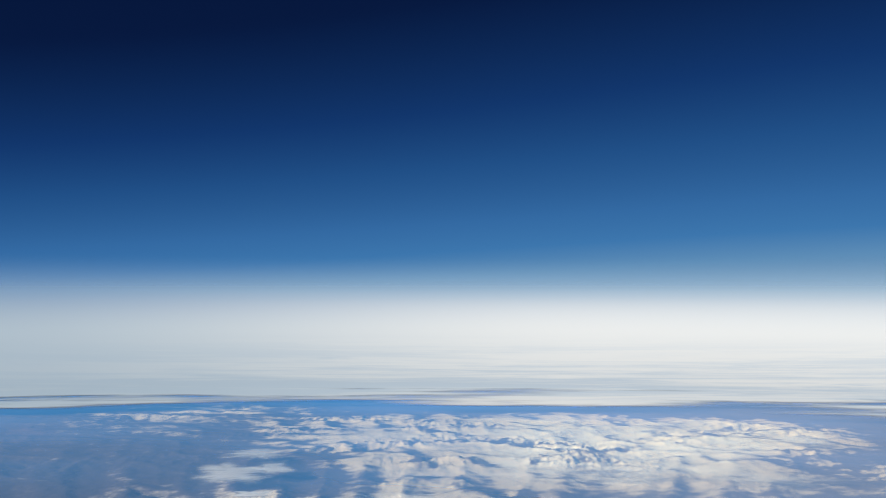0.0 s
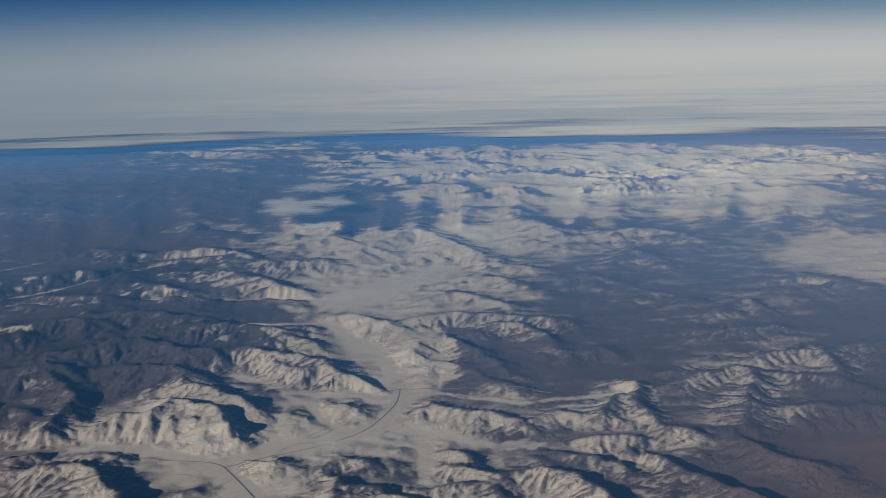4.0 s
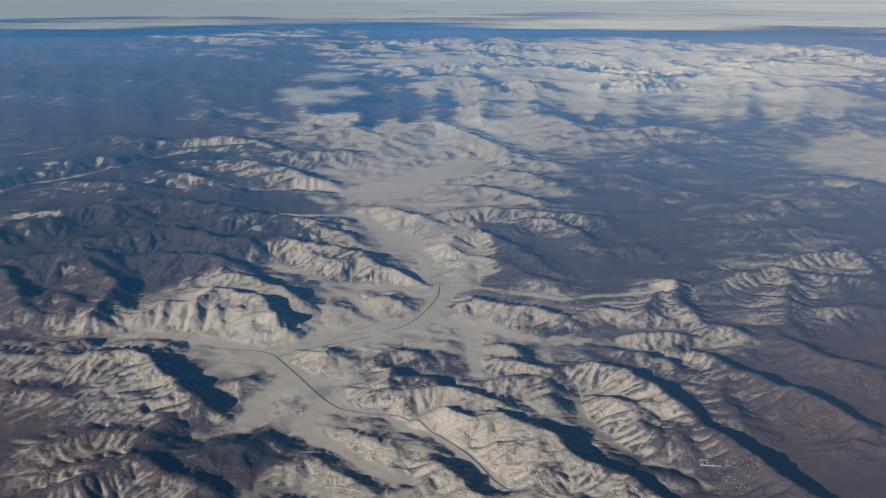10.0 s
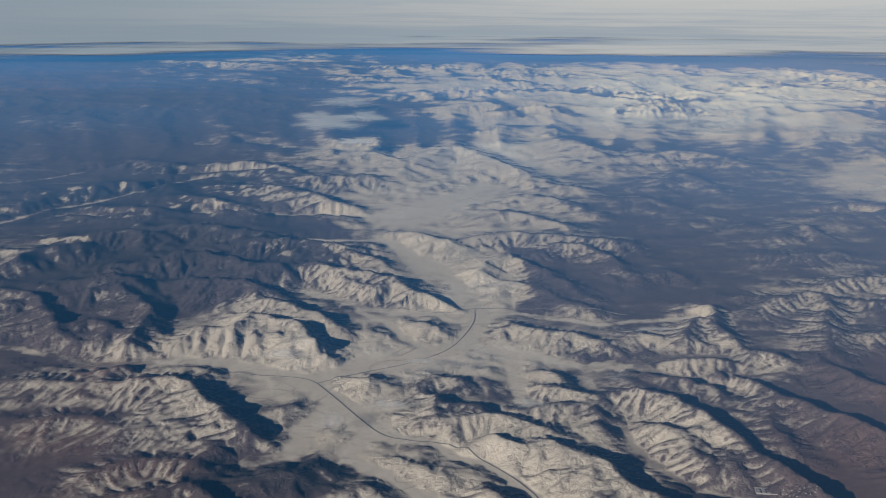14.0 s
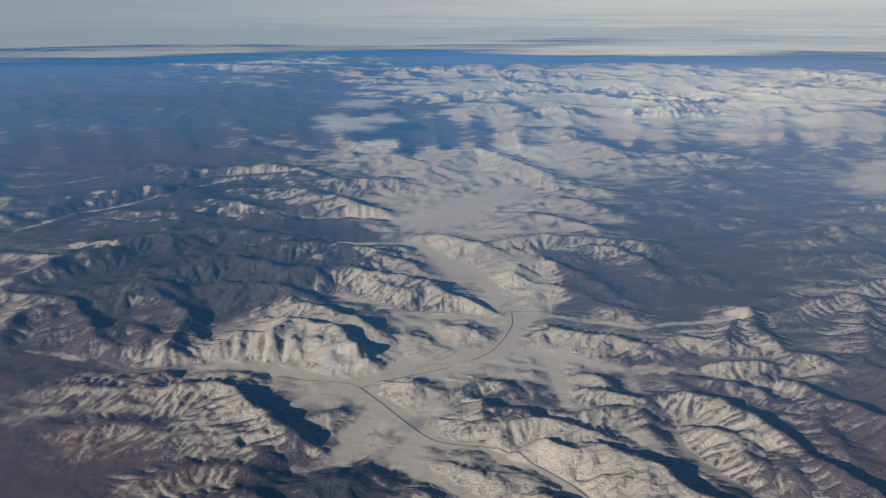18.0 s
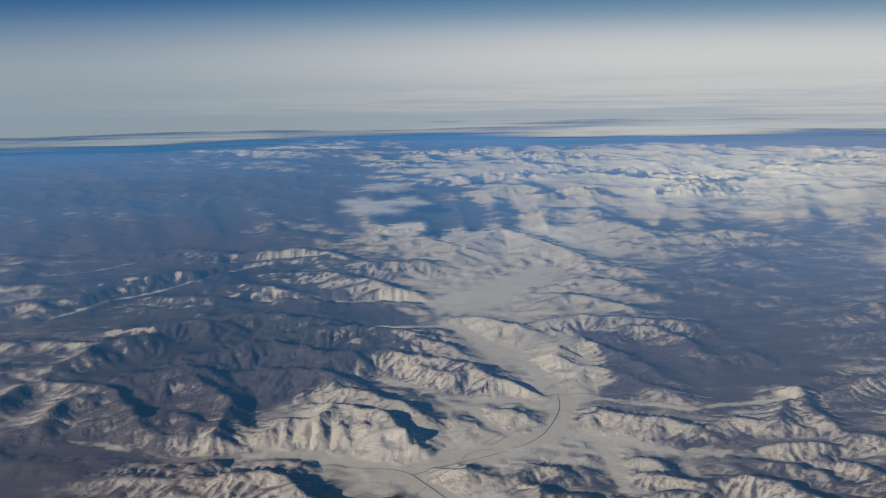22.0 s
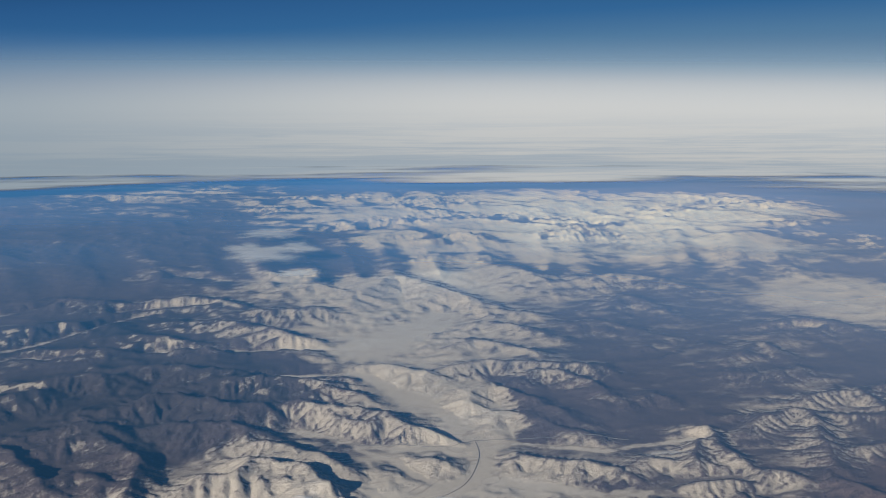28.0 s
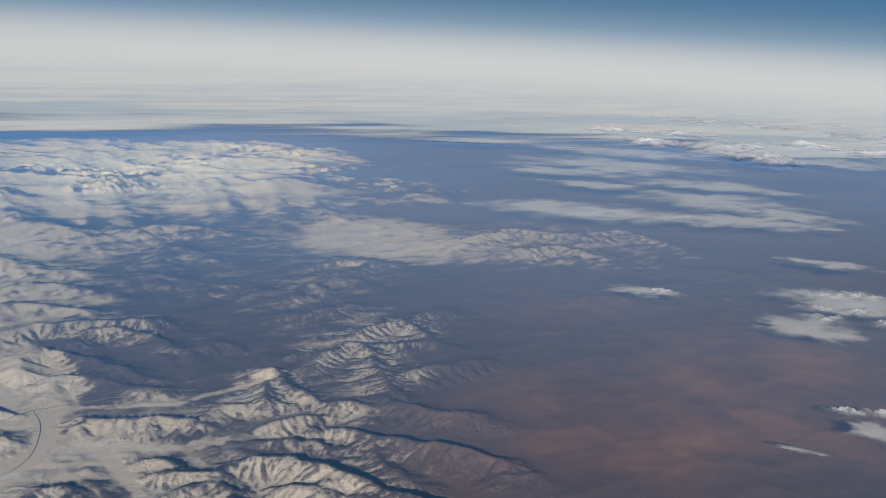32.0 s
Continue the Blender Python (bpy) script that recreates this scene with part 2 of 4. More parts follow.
def deck_alpha(pos, node, maths, mix, ramp, noise_at, attr, colour):
    """Streaks and rolls of stratus in the nearer part; beyond, bright horizon haze painted on the sheet."""
    low = attr("low")
    streak = noise_at(pos, 0.0035, 7.0, 0.6, (0.35, 1.6, 1.0), 0.4)
    wisp = noise_at(pos, 0.016, 6.0, 0.65, (0.4, 1.2, 1.0), 0.6)
    a = maths("ADD", attr("cover"), maths("MULTIPLY", maths("SUBTRACT", streak, 0.5), 1.1))
    a = maths("ADD", a, maths("MULTIPLY", maths("SUBTRACT", wisp, 0.5), 0.7))
    thin = ramp(maths("ADD", maths("MULTIPLY", streak, 0.6), maths("MULTIPLY", wisp, 0.4)), 0.40, 0.60)
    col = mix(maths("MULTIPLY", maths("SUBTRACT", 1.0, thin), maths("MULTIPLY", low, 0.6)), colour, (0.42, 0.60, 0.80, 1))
    # pale blue of the horizon air painted on towards the rim
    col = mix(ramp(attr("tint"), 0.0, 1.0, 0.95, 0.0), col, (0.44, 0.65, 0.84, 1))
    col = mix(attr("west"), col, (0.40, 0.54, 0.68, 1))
    return maths("MULTIPLY", ramp(a, 0.1, 1.0), attr("fade"), True), col


def cloud_alpha(pos, node, maths, mix, ramp, noise_at, attr, colour):
    n = noise_at(pos, 0.05, 7.0, 0.65, (0.6, 1.2, 1.0), 0.5)
    a = maths("MULTIPLY", attr("cover"), ramp(n, 0.25, 0.7, 0.45, 1.25))
    return ramp(a, 0.2, 1.1, 0.0, 0.85), mix(n, (0.78, 0.82, 0.88, 1), colour)


LAND = land_material()
HAZE = haze_material()
DECK = veil_material("cloud_deck", deck_alpha, (0.87, 0.93, 0.97, 1), 0.0)


def road_material():
    m, nt, out, node, maths, mix, ramp, noise_at, attr = nodes_of("road_surface")
    pos = node("ShaderNodeNewGeometry").outputs["Position"]
    col = mix(noise_at(pos, 2.0, 4.0), (0.075, 0.07, 0.07, 1), (0.15, 0.14, 0.13, 1))
    col = mix(ramp(noise_at(pos, 0.6, 3.0), 0.6, 0.75), col, (0.35, 0.34, 0.33, 1))
    b = node("ShaderNodeBsdfPrincipled", Base_Color=col, Roughness=0.85)
    nt.links.new(b.outputs[0], out.inputs[0])
    return m


ROADBED = road_material()
CLOUD = veil_material("cloud", cloud_alpha, (0.92, 0.92, 0.94, 1), 0.4)


# ---- the plan of the land ----
RIDGES, VALLEYS, ROADS = [], [], []
ZONES = {"snow": [], "forest": [], "rust": []}


def ridge(height, half_width, line):
    RIDGES.append((height, half_width, line))


def valley(half_width, cover, line):
    VALLEYS.append((half_width, cover, line))


def road(width, line):
    ROADS.append((width, line))


def snow(v, x, y, rx, ry, turn):
    ZONES["snow"].append((v, x, y, rx, ry, turn))


def forest(v, x, y, rx, ry, turn):
    ZONES["forest"].append((v, x, y, rx, ry, turn))


def rust(v, x, y, rx, ry, turn):
    ZONES["rust"].append((v, x, y, rx, ry, turn))


ridge(4.6, 4.2, [(23.8, 197.8), (31.7, 194.6), (37.2, 189.3), (41, 180.7), (43.9, 174.3), (47.1, 166.2), (50.3, 158.1), (54.4, 151.1), (57.8, 145.9)])
ridge(4.2, 4.2, [(34, 208), (44.4, 206.4), (52.1, 202.3), (57.1, 196.1), (62.1, 189.1), (68.3, 183.6), (73.4, 176.5), (77.3, 170.3)])
ridge(2.8, 4, [(38.6, 187.2), (40.8, 176.5), (40.5, 165.5), (38.7, 155.6)])
ridge(2.6, 4, [(46.5, 177.5), (44.6, 166), (45, 156.1)])
ridge(2.4, 4, [(56.9, 198.8), (53, 184.8), (54, 173)])
ridge(3.2, 4.5, [(56.9, 220.8), (62.2, 218.2), (65.1, 213.7)])
ridge(3.0, 4.5, [(71.6, 218.9), (75.6, 209.3), (81.1, 202.2), (88.8, 197.2)])
ridge(4.0, 4.5, [(14.4, 170.9), (17.2, 163.9), (20.3, 156.6), (26.4, 151.8), (33.1, 147.4)])
ridge(3.8, 2.8, [(15, 169.5), (12.8, 161.1), (10.3, 149.6)])
ridge(3.4, 4.5, [(27.6, 183.2), (32.3, 178.5), (34.6, 168.1), (36.3, 159.3)])
ridge(4.2, 3.2, [(-10.8, 172.7), (-4.3, 175.6), (-0, 171.5), (3.8, 173.4), (7.5, 172.6), (12.1, 169.6), (14.9, 171)])
ridge(3.7, 2.3, [(-4, 176.1), (-2.2, 167.6), (0.6, 160.6)])
ridge(3.4, 2.2, [(0, 173), (-0.5, 163.5)])
ridge(3.4, 2.2, [(12.3, 171.1), (9.2, 156.8)])
ridge(3.2, 2.2, [(-8.9, 175.5), (-7.5, 166.9)])
ridge(3.7, 2.3, [(3.9, 173.9), (4.3, 163.1), (3.3, 154.2)])
ridge(3.8, 2.4, [(8.1, 172.7), (7.8, 160.9), (5.5, 149.5)])
ridge(3.0, 4, [(-15.5, 182), (-8.7, 184.2), (-1.9, 185.4), (5.3, 180.5), (11.2, 177.3)])
ridge(2.6, 3.5, [(-0.6, 189.8), (7.7, 191.1), (15.4, 191.8), (20, 185.6), (24.6, 178.4)])
ridge(2.6, 3.5, [(3.5, 201.7), (8.3, 200.3), (16.6, 197.4), (20.7, 191.4)])
ridge(2.2, 3, [(7.6, 208.7), (12.8, 207.3), (16.2, 202.9)])
ridge(1.6, 2.5, [(-1.2, 212.1), (2.7, 213.8)])
ridge(3.2, 4, [(-11.2, 149.8), (-5.5, 156.2), (-0.8, 154), (3.5, 147.7)])
ridge(3.2, 4, [(10.2, 148.8), (17.3, 155.9), (21.7, 152.3), (25.5, 146.6)])
ridge(2.6, 3.5, [(38.1, 215.6), (47.5, 216.9), (52.7, 216.7)])
ridge(3.4, 4, [(40.8, 219.9), (46.4, 231.5), (55, 250.3), (55.1, 237.5), (55.2, 226.2)])
ridge(2.2, 3.5, [(27.8, 226.6), (34.8, 232), (40.1, 227), (50, 225.1)])
ridge(2.6, 4, [(-4.3, 231.4), (2.1, 237.4), (10.4, 232.6), (19.8, 229.1), (26.6, 222.8)])
ridge(1.8, 3, [(-2.4, 223.3), (5.9, 225.3), (13.9, 223.7)])
ridge(2.2, 4, [(-3.3, 261.9), (3.2, 268.8), (8.7, 267), (15.9, 257.8), (24.9, 249.3)])
ridge(3.2, 5, [(-10.3, 262.6), (-1.4, 284.3), (4.3, 292.3), (13.4, 279.4), (21.9, 265.4)])
ridge(2.8, 5, [(9.9, 291.5), (20.3, 303.6), (28.3, 303.9), (35.7, 292.3), (39.4, 277.1)])
ridge(3.0, 6, [(-37.1, 307.5), (-26.8, 317), (-16.3, 308.1), (-8.2, 304.6)])
ridge(2.8, 6, [(-8.2, 309), (6.6, 317.3), (28.3, 312.7), (45, 308.1)])
ridge(2.6, 6, [(-2.5, 336), (7.7, 345.5), (18, 335.2), (26.9, 326.9)])
ridge(2.6, 7, [(-4.3, 359.7), (12.9, 370.7), (25, 362.4), (37.2, 349.6)])
ridge(2.6, 8, [(-10.8, 386.5), (7.4, 399.1), (22.5, 385.7), (37.5, 380.6)])
ridge(4.0, 11, [(-32.4, 412.7), (-14, 448.1), (-5.9, 448.4), (6.1, 418.6), (19.8, 397.5)])
ridge(3.0, 9, [(-60, 425.6), (-46.6, 440.5), (-32.9, 421.8), (-21.7, 411.1)])
ridge(5.0, 4.2, [(-75.9, 220.1), (-71.4, 229), (-65.3, 227.6), (-62.2, 237.9), (-56.2, 232.4), (-48.8, 230.3), (-42.7, 217.4), (-37.9, 210.8), (-31.4, 204.5)])
ridge(4.0, 3.2, [(-62.6, 239.7), (-64, 223.5), (-65.7, 211.1)])
ridge(3.7, 3.4, [(-59.4, 237.7), (-52.9, 222.7), (-49.5, 214.2)])
ridge(3.4, 3.4, [(-62.1, 240.5), (-59, 225.1), (-57.5, 214.7)])
ridge(4.0, 2.5, [(-49.1, 232.1), (-43, 214.3), (-40.4, 205.4)])
ridge(4.0, 2.8, [(-66, 230.2), (-68.8, 218.1), (-69.8, 211.1)])
ridge(2.6, 3, [(-77.1, 228.5), (-74.2, 217.9)])
ridge(3.4, 4.5, [(-54.6, 265.7), (-46.8, 271.9), (-35.9, 260.4), (-26.7, 262.6), (-16.7, 253.6), (-11.6, 247.6)])
ridge(2.4, 3, [(-47.1, 273.9), (-40.2, 256.7)])
ridge(2.4, 3, [(-26.9, 264.5), (-22.9, 250.5)])
ridge(2.4, 3.5, [(-30.4, 233.6), (-22.1, 237.3), (-12.8, 235.2), (-8.9, 228.1)])
ridge(2.8, 4.5, [(-51.6, 288.6), (-41, 293.5), (-30.8, 284.7)])
ridge(2.8, 4, [(-88.1, 206.4), (-83.3, 216.6), (-77.5, 222.6)])
ridge(3.6, 4.5, [(-90.2, 252.1), (-88.5, 235.3), (-88, 219.7), (-90.5, 211.5)])
ridge(3.4, 4.5, [(-107.8, 229.2), (-102.9, 234.7), (-96.7, 232.5), (-94.5, 219)])
ridge(3.8, 4.5, [(-136.5, 258.8), (-122.3, 250.8), (-111.5, 233.5), (-101.2, 217.5)])
ridge(3.8, 5, [(-114.3, 253.7), (-105.6, 259.5), (-94.3, 250.6), (-84.9, 232.9)])
ridge(3.8, 6, [(-85.2, 200), (-78.6, 200.7), (-70.1, 199.1), (-61.5, 189.2), (-52.6, 176.7), (-45.9, 169.9), (-41.9, 162.7)])
ridge(2.0, 3.5, [(-71.2, 202.4), (-71.5, 190.5), (-75.2, 180.2)])
ridge(2.2, 3.5, [(-61.6, 191.4), (-62.7, 180.1), (-64.5, 170.7)])
ridge(1.6, 6, [(-109.6, 201.3), (-94.3, 200.4), (-80.7, 193.3)])
ridge(1.8, 6, [(-98.9, 182.6), (-88.3, 184.8), (-74.6, 178.2), (-62.6, 175.6)])
ridge(3.6, 4.5, [(-71, 144.8), (-65.9, 148), (-60.2, 153.6), (-56.5, 155.6), (-52.4, 151.2), (-42.1, 145.7)])
ridge(2.4, 4, [(-78.9, 157.6), (-76.3, 161.6), (-70.8, 167), (-61.6, 166.1), (-54.6, 163.3)])
ridge(1.8, 3, [(-45.2, 165.4), (-40.3, 167.6), (-32, 165.2)])
ridge(2.0, 3, [(-33.5, 154.2), (-27.7, 158.9), (-22.4, 156.5)])
ridge(2.2, 2.6, [(-54.7, 182.2), (-48.8, 179.4), (-42.8, 173)])
ridge(1.6, 2.5, [(-49.9, 189.2), (-44.2, 192), (-39.1, 183.8)])
ridge(1.6, 4, [(-35.3, 199.4), (-27.5, 201.9), (-20.8, 197.5)])
ridge(2.4, 3, [(-31.9, 186.6), (-24, 182.5), (-19, 187.7)])
ridge(3.0, 3, [(-18.6, 187), (-14.6, 194.7), (-15.5, 183.3), (-11.3, 171.7)])
ridge(2.4, 3, [(-21.2, 200.3), (-15, 204.7), (-8.3, 201.8)])
ridge(2.6, 3, [(-18.8, 190.5), (-11.2, 191.2), (-4.1, 189.8)])
ridge(2.2, 3, [(-28.3, 165), (-22.3, 167.3), (-13.7, 162.9)])
ridge(2.0, 2.6, [(-22.3, 155.6), (-17, 150.2)])
ridge(4.4, 6, [(-144.4, 272.7), (-136, 288.3), (-129.8, 294.3), (-123.3, 298.1)])
ridge(4.4, 6, [(-115.1, 264.2), (-106.7, 267.4), (-95.6, 259.9)])
ridge(4.9, 7, [(-102.5, 279.6), (-88, 287.8), (-70.4, 277.2), (-58.9, 272.2)])
ridge(4.4, 7, [(-107.8, 320.8), (-92.1, 318.4), (-77.7, 312), (-65.2, 308.4)])
ridge(4.2, 7, [(-131.2, 307.4), (-118, 311.7), (-103.2, 308.1)])
ridge(4.2, 6, [(-80.8, 301.1), (-61.8, 304.1), (-42.2, 297.2)])
ridge(4.2, 6, [(-68, 273), (-54.4, 279.7), (-40.4, 272.7), (-23, 265.2)])
ridge(4.4, 6, [(-88.4, 264.9), (-73.8, 263.3), (-61, 257.9)])
ridge(3.9, 5, [(-64.7, 249.7), (-55.2, 246.9), (-41.9, 235.7)])
ridge(4.2, 8, [(-108.8, 360.5), (-88.5, 344.4), (-80, 336.8)])
ridge(4.4, 8, [(-91.6, 378.3), (-72.6, 369.6), (-57.7, 354.3), (-47.5, 344.8)])
ridge(3.6, 8, [(-132.7, 344), (-110, 338.3)])
ridge(3.6, 8, [(-162.5, 368.6), (-140.6, 380.4), (-122, 380.8)])
ridge(3.6, 9, [(-76.4, 392), (-54, 393.7), (-41.8, 397.1)])
ridge(3.4, 9, [(-117.9, 412.8), (-100.4, 420.1), (-78, 408.5)])
ridge(3.4, 9, [(-154.7, 423.2), (-128, 414.8)])
ridge(2.4, 9, [(-71.4, 361.8), (-56.7, 345.8)])
ridge(2.4, 9, [(-170.4, 346.8), (-159.5, 355.3)])
ridge(3.4, 22, [(-225.5, 499.8), (-210.5, 529.2), (-182.1, 502.5)])
ridge(3.6, 4.5, [(-132.9, 228.5), (-131.2, 244.1), (-125.5, 246.3)])
ridge(3.6, 4.5, [(-154.9, 230.3), (-149.1, 240.5), (-147.9, 256.8), (-140.6, 259.3)])
ridge(3.2, 5, [(-160.2, 297.2), (-143.7, 292.2), (-136, 297.7)])
ridge(3.0, 6, [(-201.4, 326.6), (-184.8, 341.7), (-174, 336.9)])
ridge(3.0, 6, [(-181.8, 289.5), (-172.7, 295.9), (-162.3, 291.7)])
ridge(3.0, 6, [(-172, 269), (-159.7, 273.5)])
ridge(2.8, 7, [(-219.7, 364.3), (-196, 363.3), (-186.2, 368)])
ridge(1.4, 5, [(-148, 215.6), (-136.3, 218.5), (-124.7, 215.2)])
ridge(2.6, 6, [(86.3, 311.5), (106.8, 330.3), (110.1, 320.1)])
ridge(2.8, 8, [(119.5, 345.6), (137, 360.7), (145, 349.7)])
ridge(3.0, 5, [(65.2, 247.4), (73.9, 255), (84.7, 260.3), (90.3, 257.8), (81.7, 236.6), (76.3, 215.1)])
ridge(2.8, 5, [(90.8, 269.6), (105.9, 276.1), (117, 273.5)])
ridge(2.4, 4, [(96.3, 258.3), (106.9, 254.2), (114.1, 250.1)])
ridge(2.0, 4, [(86.5, 230.6), (99.9, 236.6)])
ridge(1.8, 4, [(44.4, 277.2), (51.8, 281.6), (55.3, 274.4)])
ridge(2.6, 9, [(66.4, 383.6), (82.2, 407.1), (89, 386.3)])
ridge(2.0, 9, [(41.9, 362.8), (57.3, 367.6), (69.7, 355.5)])
ridge(1.4, 7, [(62.3, 327.4), (81.8, 337.3), (93, 328.4)])
ridge(1.6, 6, [(78.4, 301.5), (92.7, 296.2), (110.5, 302.6)])
ridge(2.6, 5, [(68.9, 258.4), (85.6, 260.1), (85.8, 240.4), (76.7, 217.8)])
ridge(2.6, 5, [(97.2, 274.1), (115.1, 275.9), (111.2, 252.2)])
ridge(2.2, 5, [(118.9, 280.2), (136.8, 283.1)])
ridge(1.8, 5, [(98.2, 232.9), (114.9, 234)])
ridge(3.4, 9, [(208.1, 377.7), (242.6, 388.7), (260.9, 367.7), (295.3, 364.9), (298.9, 326.7)])
ridge(3.0, 9, [(212.9, 349.5), (239.2, 350.1), (246.3, 327.4)])
ridge(2.4, 8, [(124.5, 346), (146.7, 358.5), (153.5, 342.8)])
ridge(1.8, 8, [(193.1, 274.8), (244.7, 278.7)])
ridge(0.9, 6, [(257.5, 307.2), (286.1, 285)])
ridge(3.0, 14, [(212.4, 481.9), (256.2, 493.4), (267.8, 469.6)])
ridge(5, 16, [(-222.8, 746.3), (-201, 777.1), (-167.8, 762.9), (-136.9, 756.6), (-100.9, 781)])
ridge(4, 14, [(-208.1, 707.5), (-179.6, 721.5), (-134.9, 697.4)])
ridge(5, 16, [(74.8, 693.7), (101.8, 668.9), (137.9, 700.8), (183.5, 704.1)])
ridge(4.5, 16, [(160.3, 621.4), (207.3, 649.8), (244.1, 642.1)])
ridge(4.5, 14, [(39.5, 629.1), (75.3, 606.9), (103.8, 577.6), (123.4, 578.7)])
ridge(5, 12, [(-12.7, 564.4), (6.7, 577.8), (22.5, 538.7)])
ridge(5, 12, [(27.1, 566.2), (49.3, 549.4)])
ridge(5, 13, [(171, 544.6), (209.6, 558.3)])
ridge(4, 11, [(27.9, 464.5), (44.5, 472.2), (55, 439.4)])
ridge(4, 12, [(-24.9, 666.7), (12.7, 680.1), (41.6, 659)])
ridge(3.5, 11, [(5, 498.7), (28.3, 511)])
ridge(3.5, 11, [(66.1, 438.6), (93.1, 448.5), (111.8, 432.2)])
ridge(2.6, 3.5, [(-21, 136.7), (-14.3, 142.2), (-8.6, 138.6)])
ridge(2.6, 3, [(-4.8, 136.1), (0.5, 140.5), (6.9, 137.6)])
ridge(3.0, 3.5, [(9.5, 136.1), (16.4, 142.9), (23.1, 144.6), (30.3, 141.9)])
ridge(2.8, 4, [(-74.8, 149.7), (-66.9, 154.5), (-60.8, 156.8), (-50.6, 152.6), (-42.1, 146)])
ridge(2.2, 3, [(-34.9, 142.9), (-29.7, 144.9), (-23.5, 141.2)])

valley(1.6, 0.6, [(-122.4, 223.4), (-116.1, 221.4), (-92.3, 212), (-82.5, 214.1)])
valley(3.0, 0.85, [(-82.5, 214.1), (-73.8, 216), (-56.9, 210.9), (-45.7, 206.2)])
valley(3.5, 0.9, [(-45.7, 206.2), (-36.6, 194.9), (-29.3, 183.6), (-25, 179.6)])
valley(1.8, 0.85, [(-25, 179.6), (-16.4, 176.3), (-11.8, 172.3), (-5.4, 168.2), (-0.1, 161.7), (3.7, 155.3), (5.7, 151.2)])
valley(4, 0.92, [(-43.4, 207.4), (-31.3, 214), (-21, 218.2), (-7.8, 227.5)])
valley(3.6, 0.95, [(-7.8, 227.5), (-5.7, 244.7), (-9.2, 264.2)])
valley(3.4, 0.95, [(-9.2, 264.2), (-16.4, 282.9), (-25.8, 299.3), (-34.9, 313.8)])
valley(1.6, 0.85, [(-34.9, 313.8), (-52.2, 312.1), (-67.3, 314.2)])
valley(10, 0.9, [(-30.1, 338.7), (-20.8, 356), (-8.5, 368.9), (0.3, 384.4)])
valley(2.2, 0.85, [(-6.4, 244.6), (-22.8, 247.9), (-34.9, 250.1), (-45.1, 258.7), (-52.9, 264)])
valley(1.8, 0.85, [(-21.5, 226.4), (-29.7, 241.2), (-36.4, 249.3)])
valley(1.7, 0.85, [(-6.4, 244.6), (4, 248.6), (14.1, 244), (25.5, 241.1), (36, 243.8), (51.1, 245.8)])
valley(2.7, 0.9, [(-7.8, 226.7), (0.3, 222.1), (9.6, 218.9), (18.4, 213.9), (26.4, 215.4)])
valley(1.5, 0.6, [(26.4, 215.4), (33.7, 211.8), (43.1, 207.7), (49.3, 200.8)])
valley(1.4, 0.5, [(26.4, 215.4), (39.1, 220.3), (52.5, 220.7)])
valley(2.2, 0.9, [(0.6, 220), (2.1, 204.9), (2.5, 195.8)])
valley(2.0, 0.8, [(18.3, 213.3), (18.9, 204.1)])
valley(2.8, 0.75, [(-36.6, 194.9), (-41.7, 181.9), (-43.1, 170.8), (-50.1, 168.5)])
valley(2.0, 0.6, [(-56, 195), (-48.6, 201.4), (-40.3, 203.9)])
valley(2.2, 0.8, [(-29, 180.7), (-32.3, 171), (-24.2, 164.4), (-17.6, 159), (-11.3, 153.2)])
valley(1.1, 0.6, [(22.4, 183.8), (24.9, 171.9), (31.2, 160.1), (38.6, 157.2), (43.7, 150.3)])
valley(1.4, 0.75, [(-169.6, 326.5), (-158.7, 347.5), (-144.8, 359.9), (-133.4, 374.1), (-122, 392.2), (-115.6, 398.3)])
valley(1.2, 0.6, [(-193.4, 388.5), (-178.2, 395.7), (-168.7, 407.2), (-152.5, 422.9)])
valley(1.6, 0.8, [(-100.9, 344.2), (-78.8, 344.8), (-48.4, 343.4), (-32.3, 341.6)])
valley(1.2, 0.7, [(-125.9, 406.2), (-92.1, 413.6)])
valley(1.2, 0.6, [(-155.8, 335.4), (-148.9, 343), (-131.9, 340.4)])
valley(2.5, 0.6, [(-109.5, 475.9), (-82.8, 461.7), (-56, 457.3)])
valley(2.0, 0.15, [(46.2, 321.5), (67.7, 325.5), (96.6, 348.1), (134.7, 353.4)])
valley(2.0, 0.25, [(-133.8, 218.5), (-115.7, 218.9), (-94.6, 212.5)])

snow(0.9, -8, 266, 9, 28, 0)
snow(0.85, -22, 295, 10, 20, 3)
snow(0.75, -21, 357, 27, 33, 2)
snow(0.92, -28, 216, 20, 10, 5)
snow(0.85, 0, 218, 8, 12, -2)
snow(0.6, -63, 228, 17, 17, 12)
snow(0.85, -53, 210, 19, 8, 11)
snow(0.5, -65, 195, 13, 16, 14)
snow(0.42, -90, 198, 16, 16, 20)
snow(0.27, -91, 177, 9, 13, 22)
snow(0.34, -66, 158, 11, 7, 18)
snow(0.03, -44, 160, 12, 6, 11)
snow(0.72, -23, 162, 10, 9, 5)
snow(0.75, -31, 188, 9, 14, 6)
snow(0.6, -42, 184, 7, 13, 9)
snow(0.7, 3, 168, 13, 14, -3)
snow(0.4, -9, 194, 12, 9, 1)
snow(0.5, 10, 205, 10, 10, -4)
snow(0.47, 31, 179, 9, 14, -10)
snow(0.32, 53, 188, 8, 21, -15)
snow(0.46, 48, 212, 13, 7, -13)
snow(0.45, 13, 234, 16, 9, -4)
snow(0.42, 41, 233, 13, 8, -10)
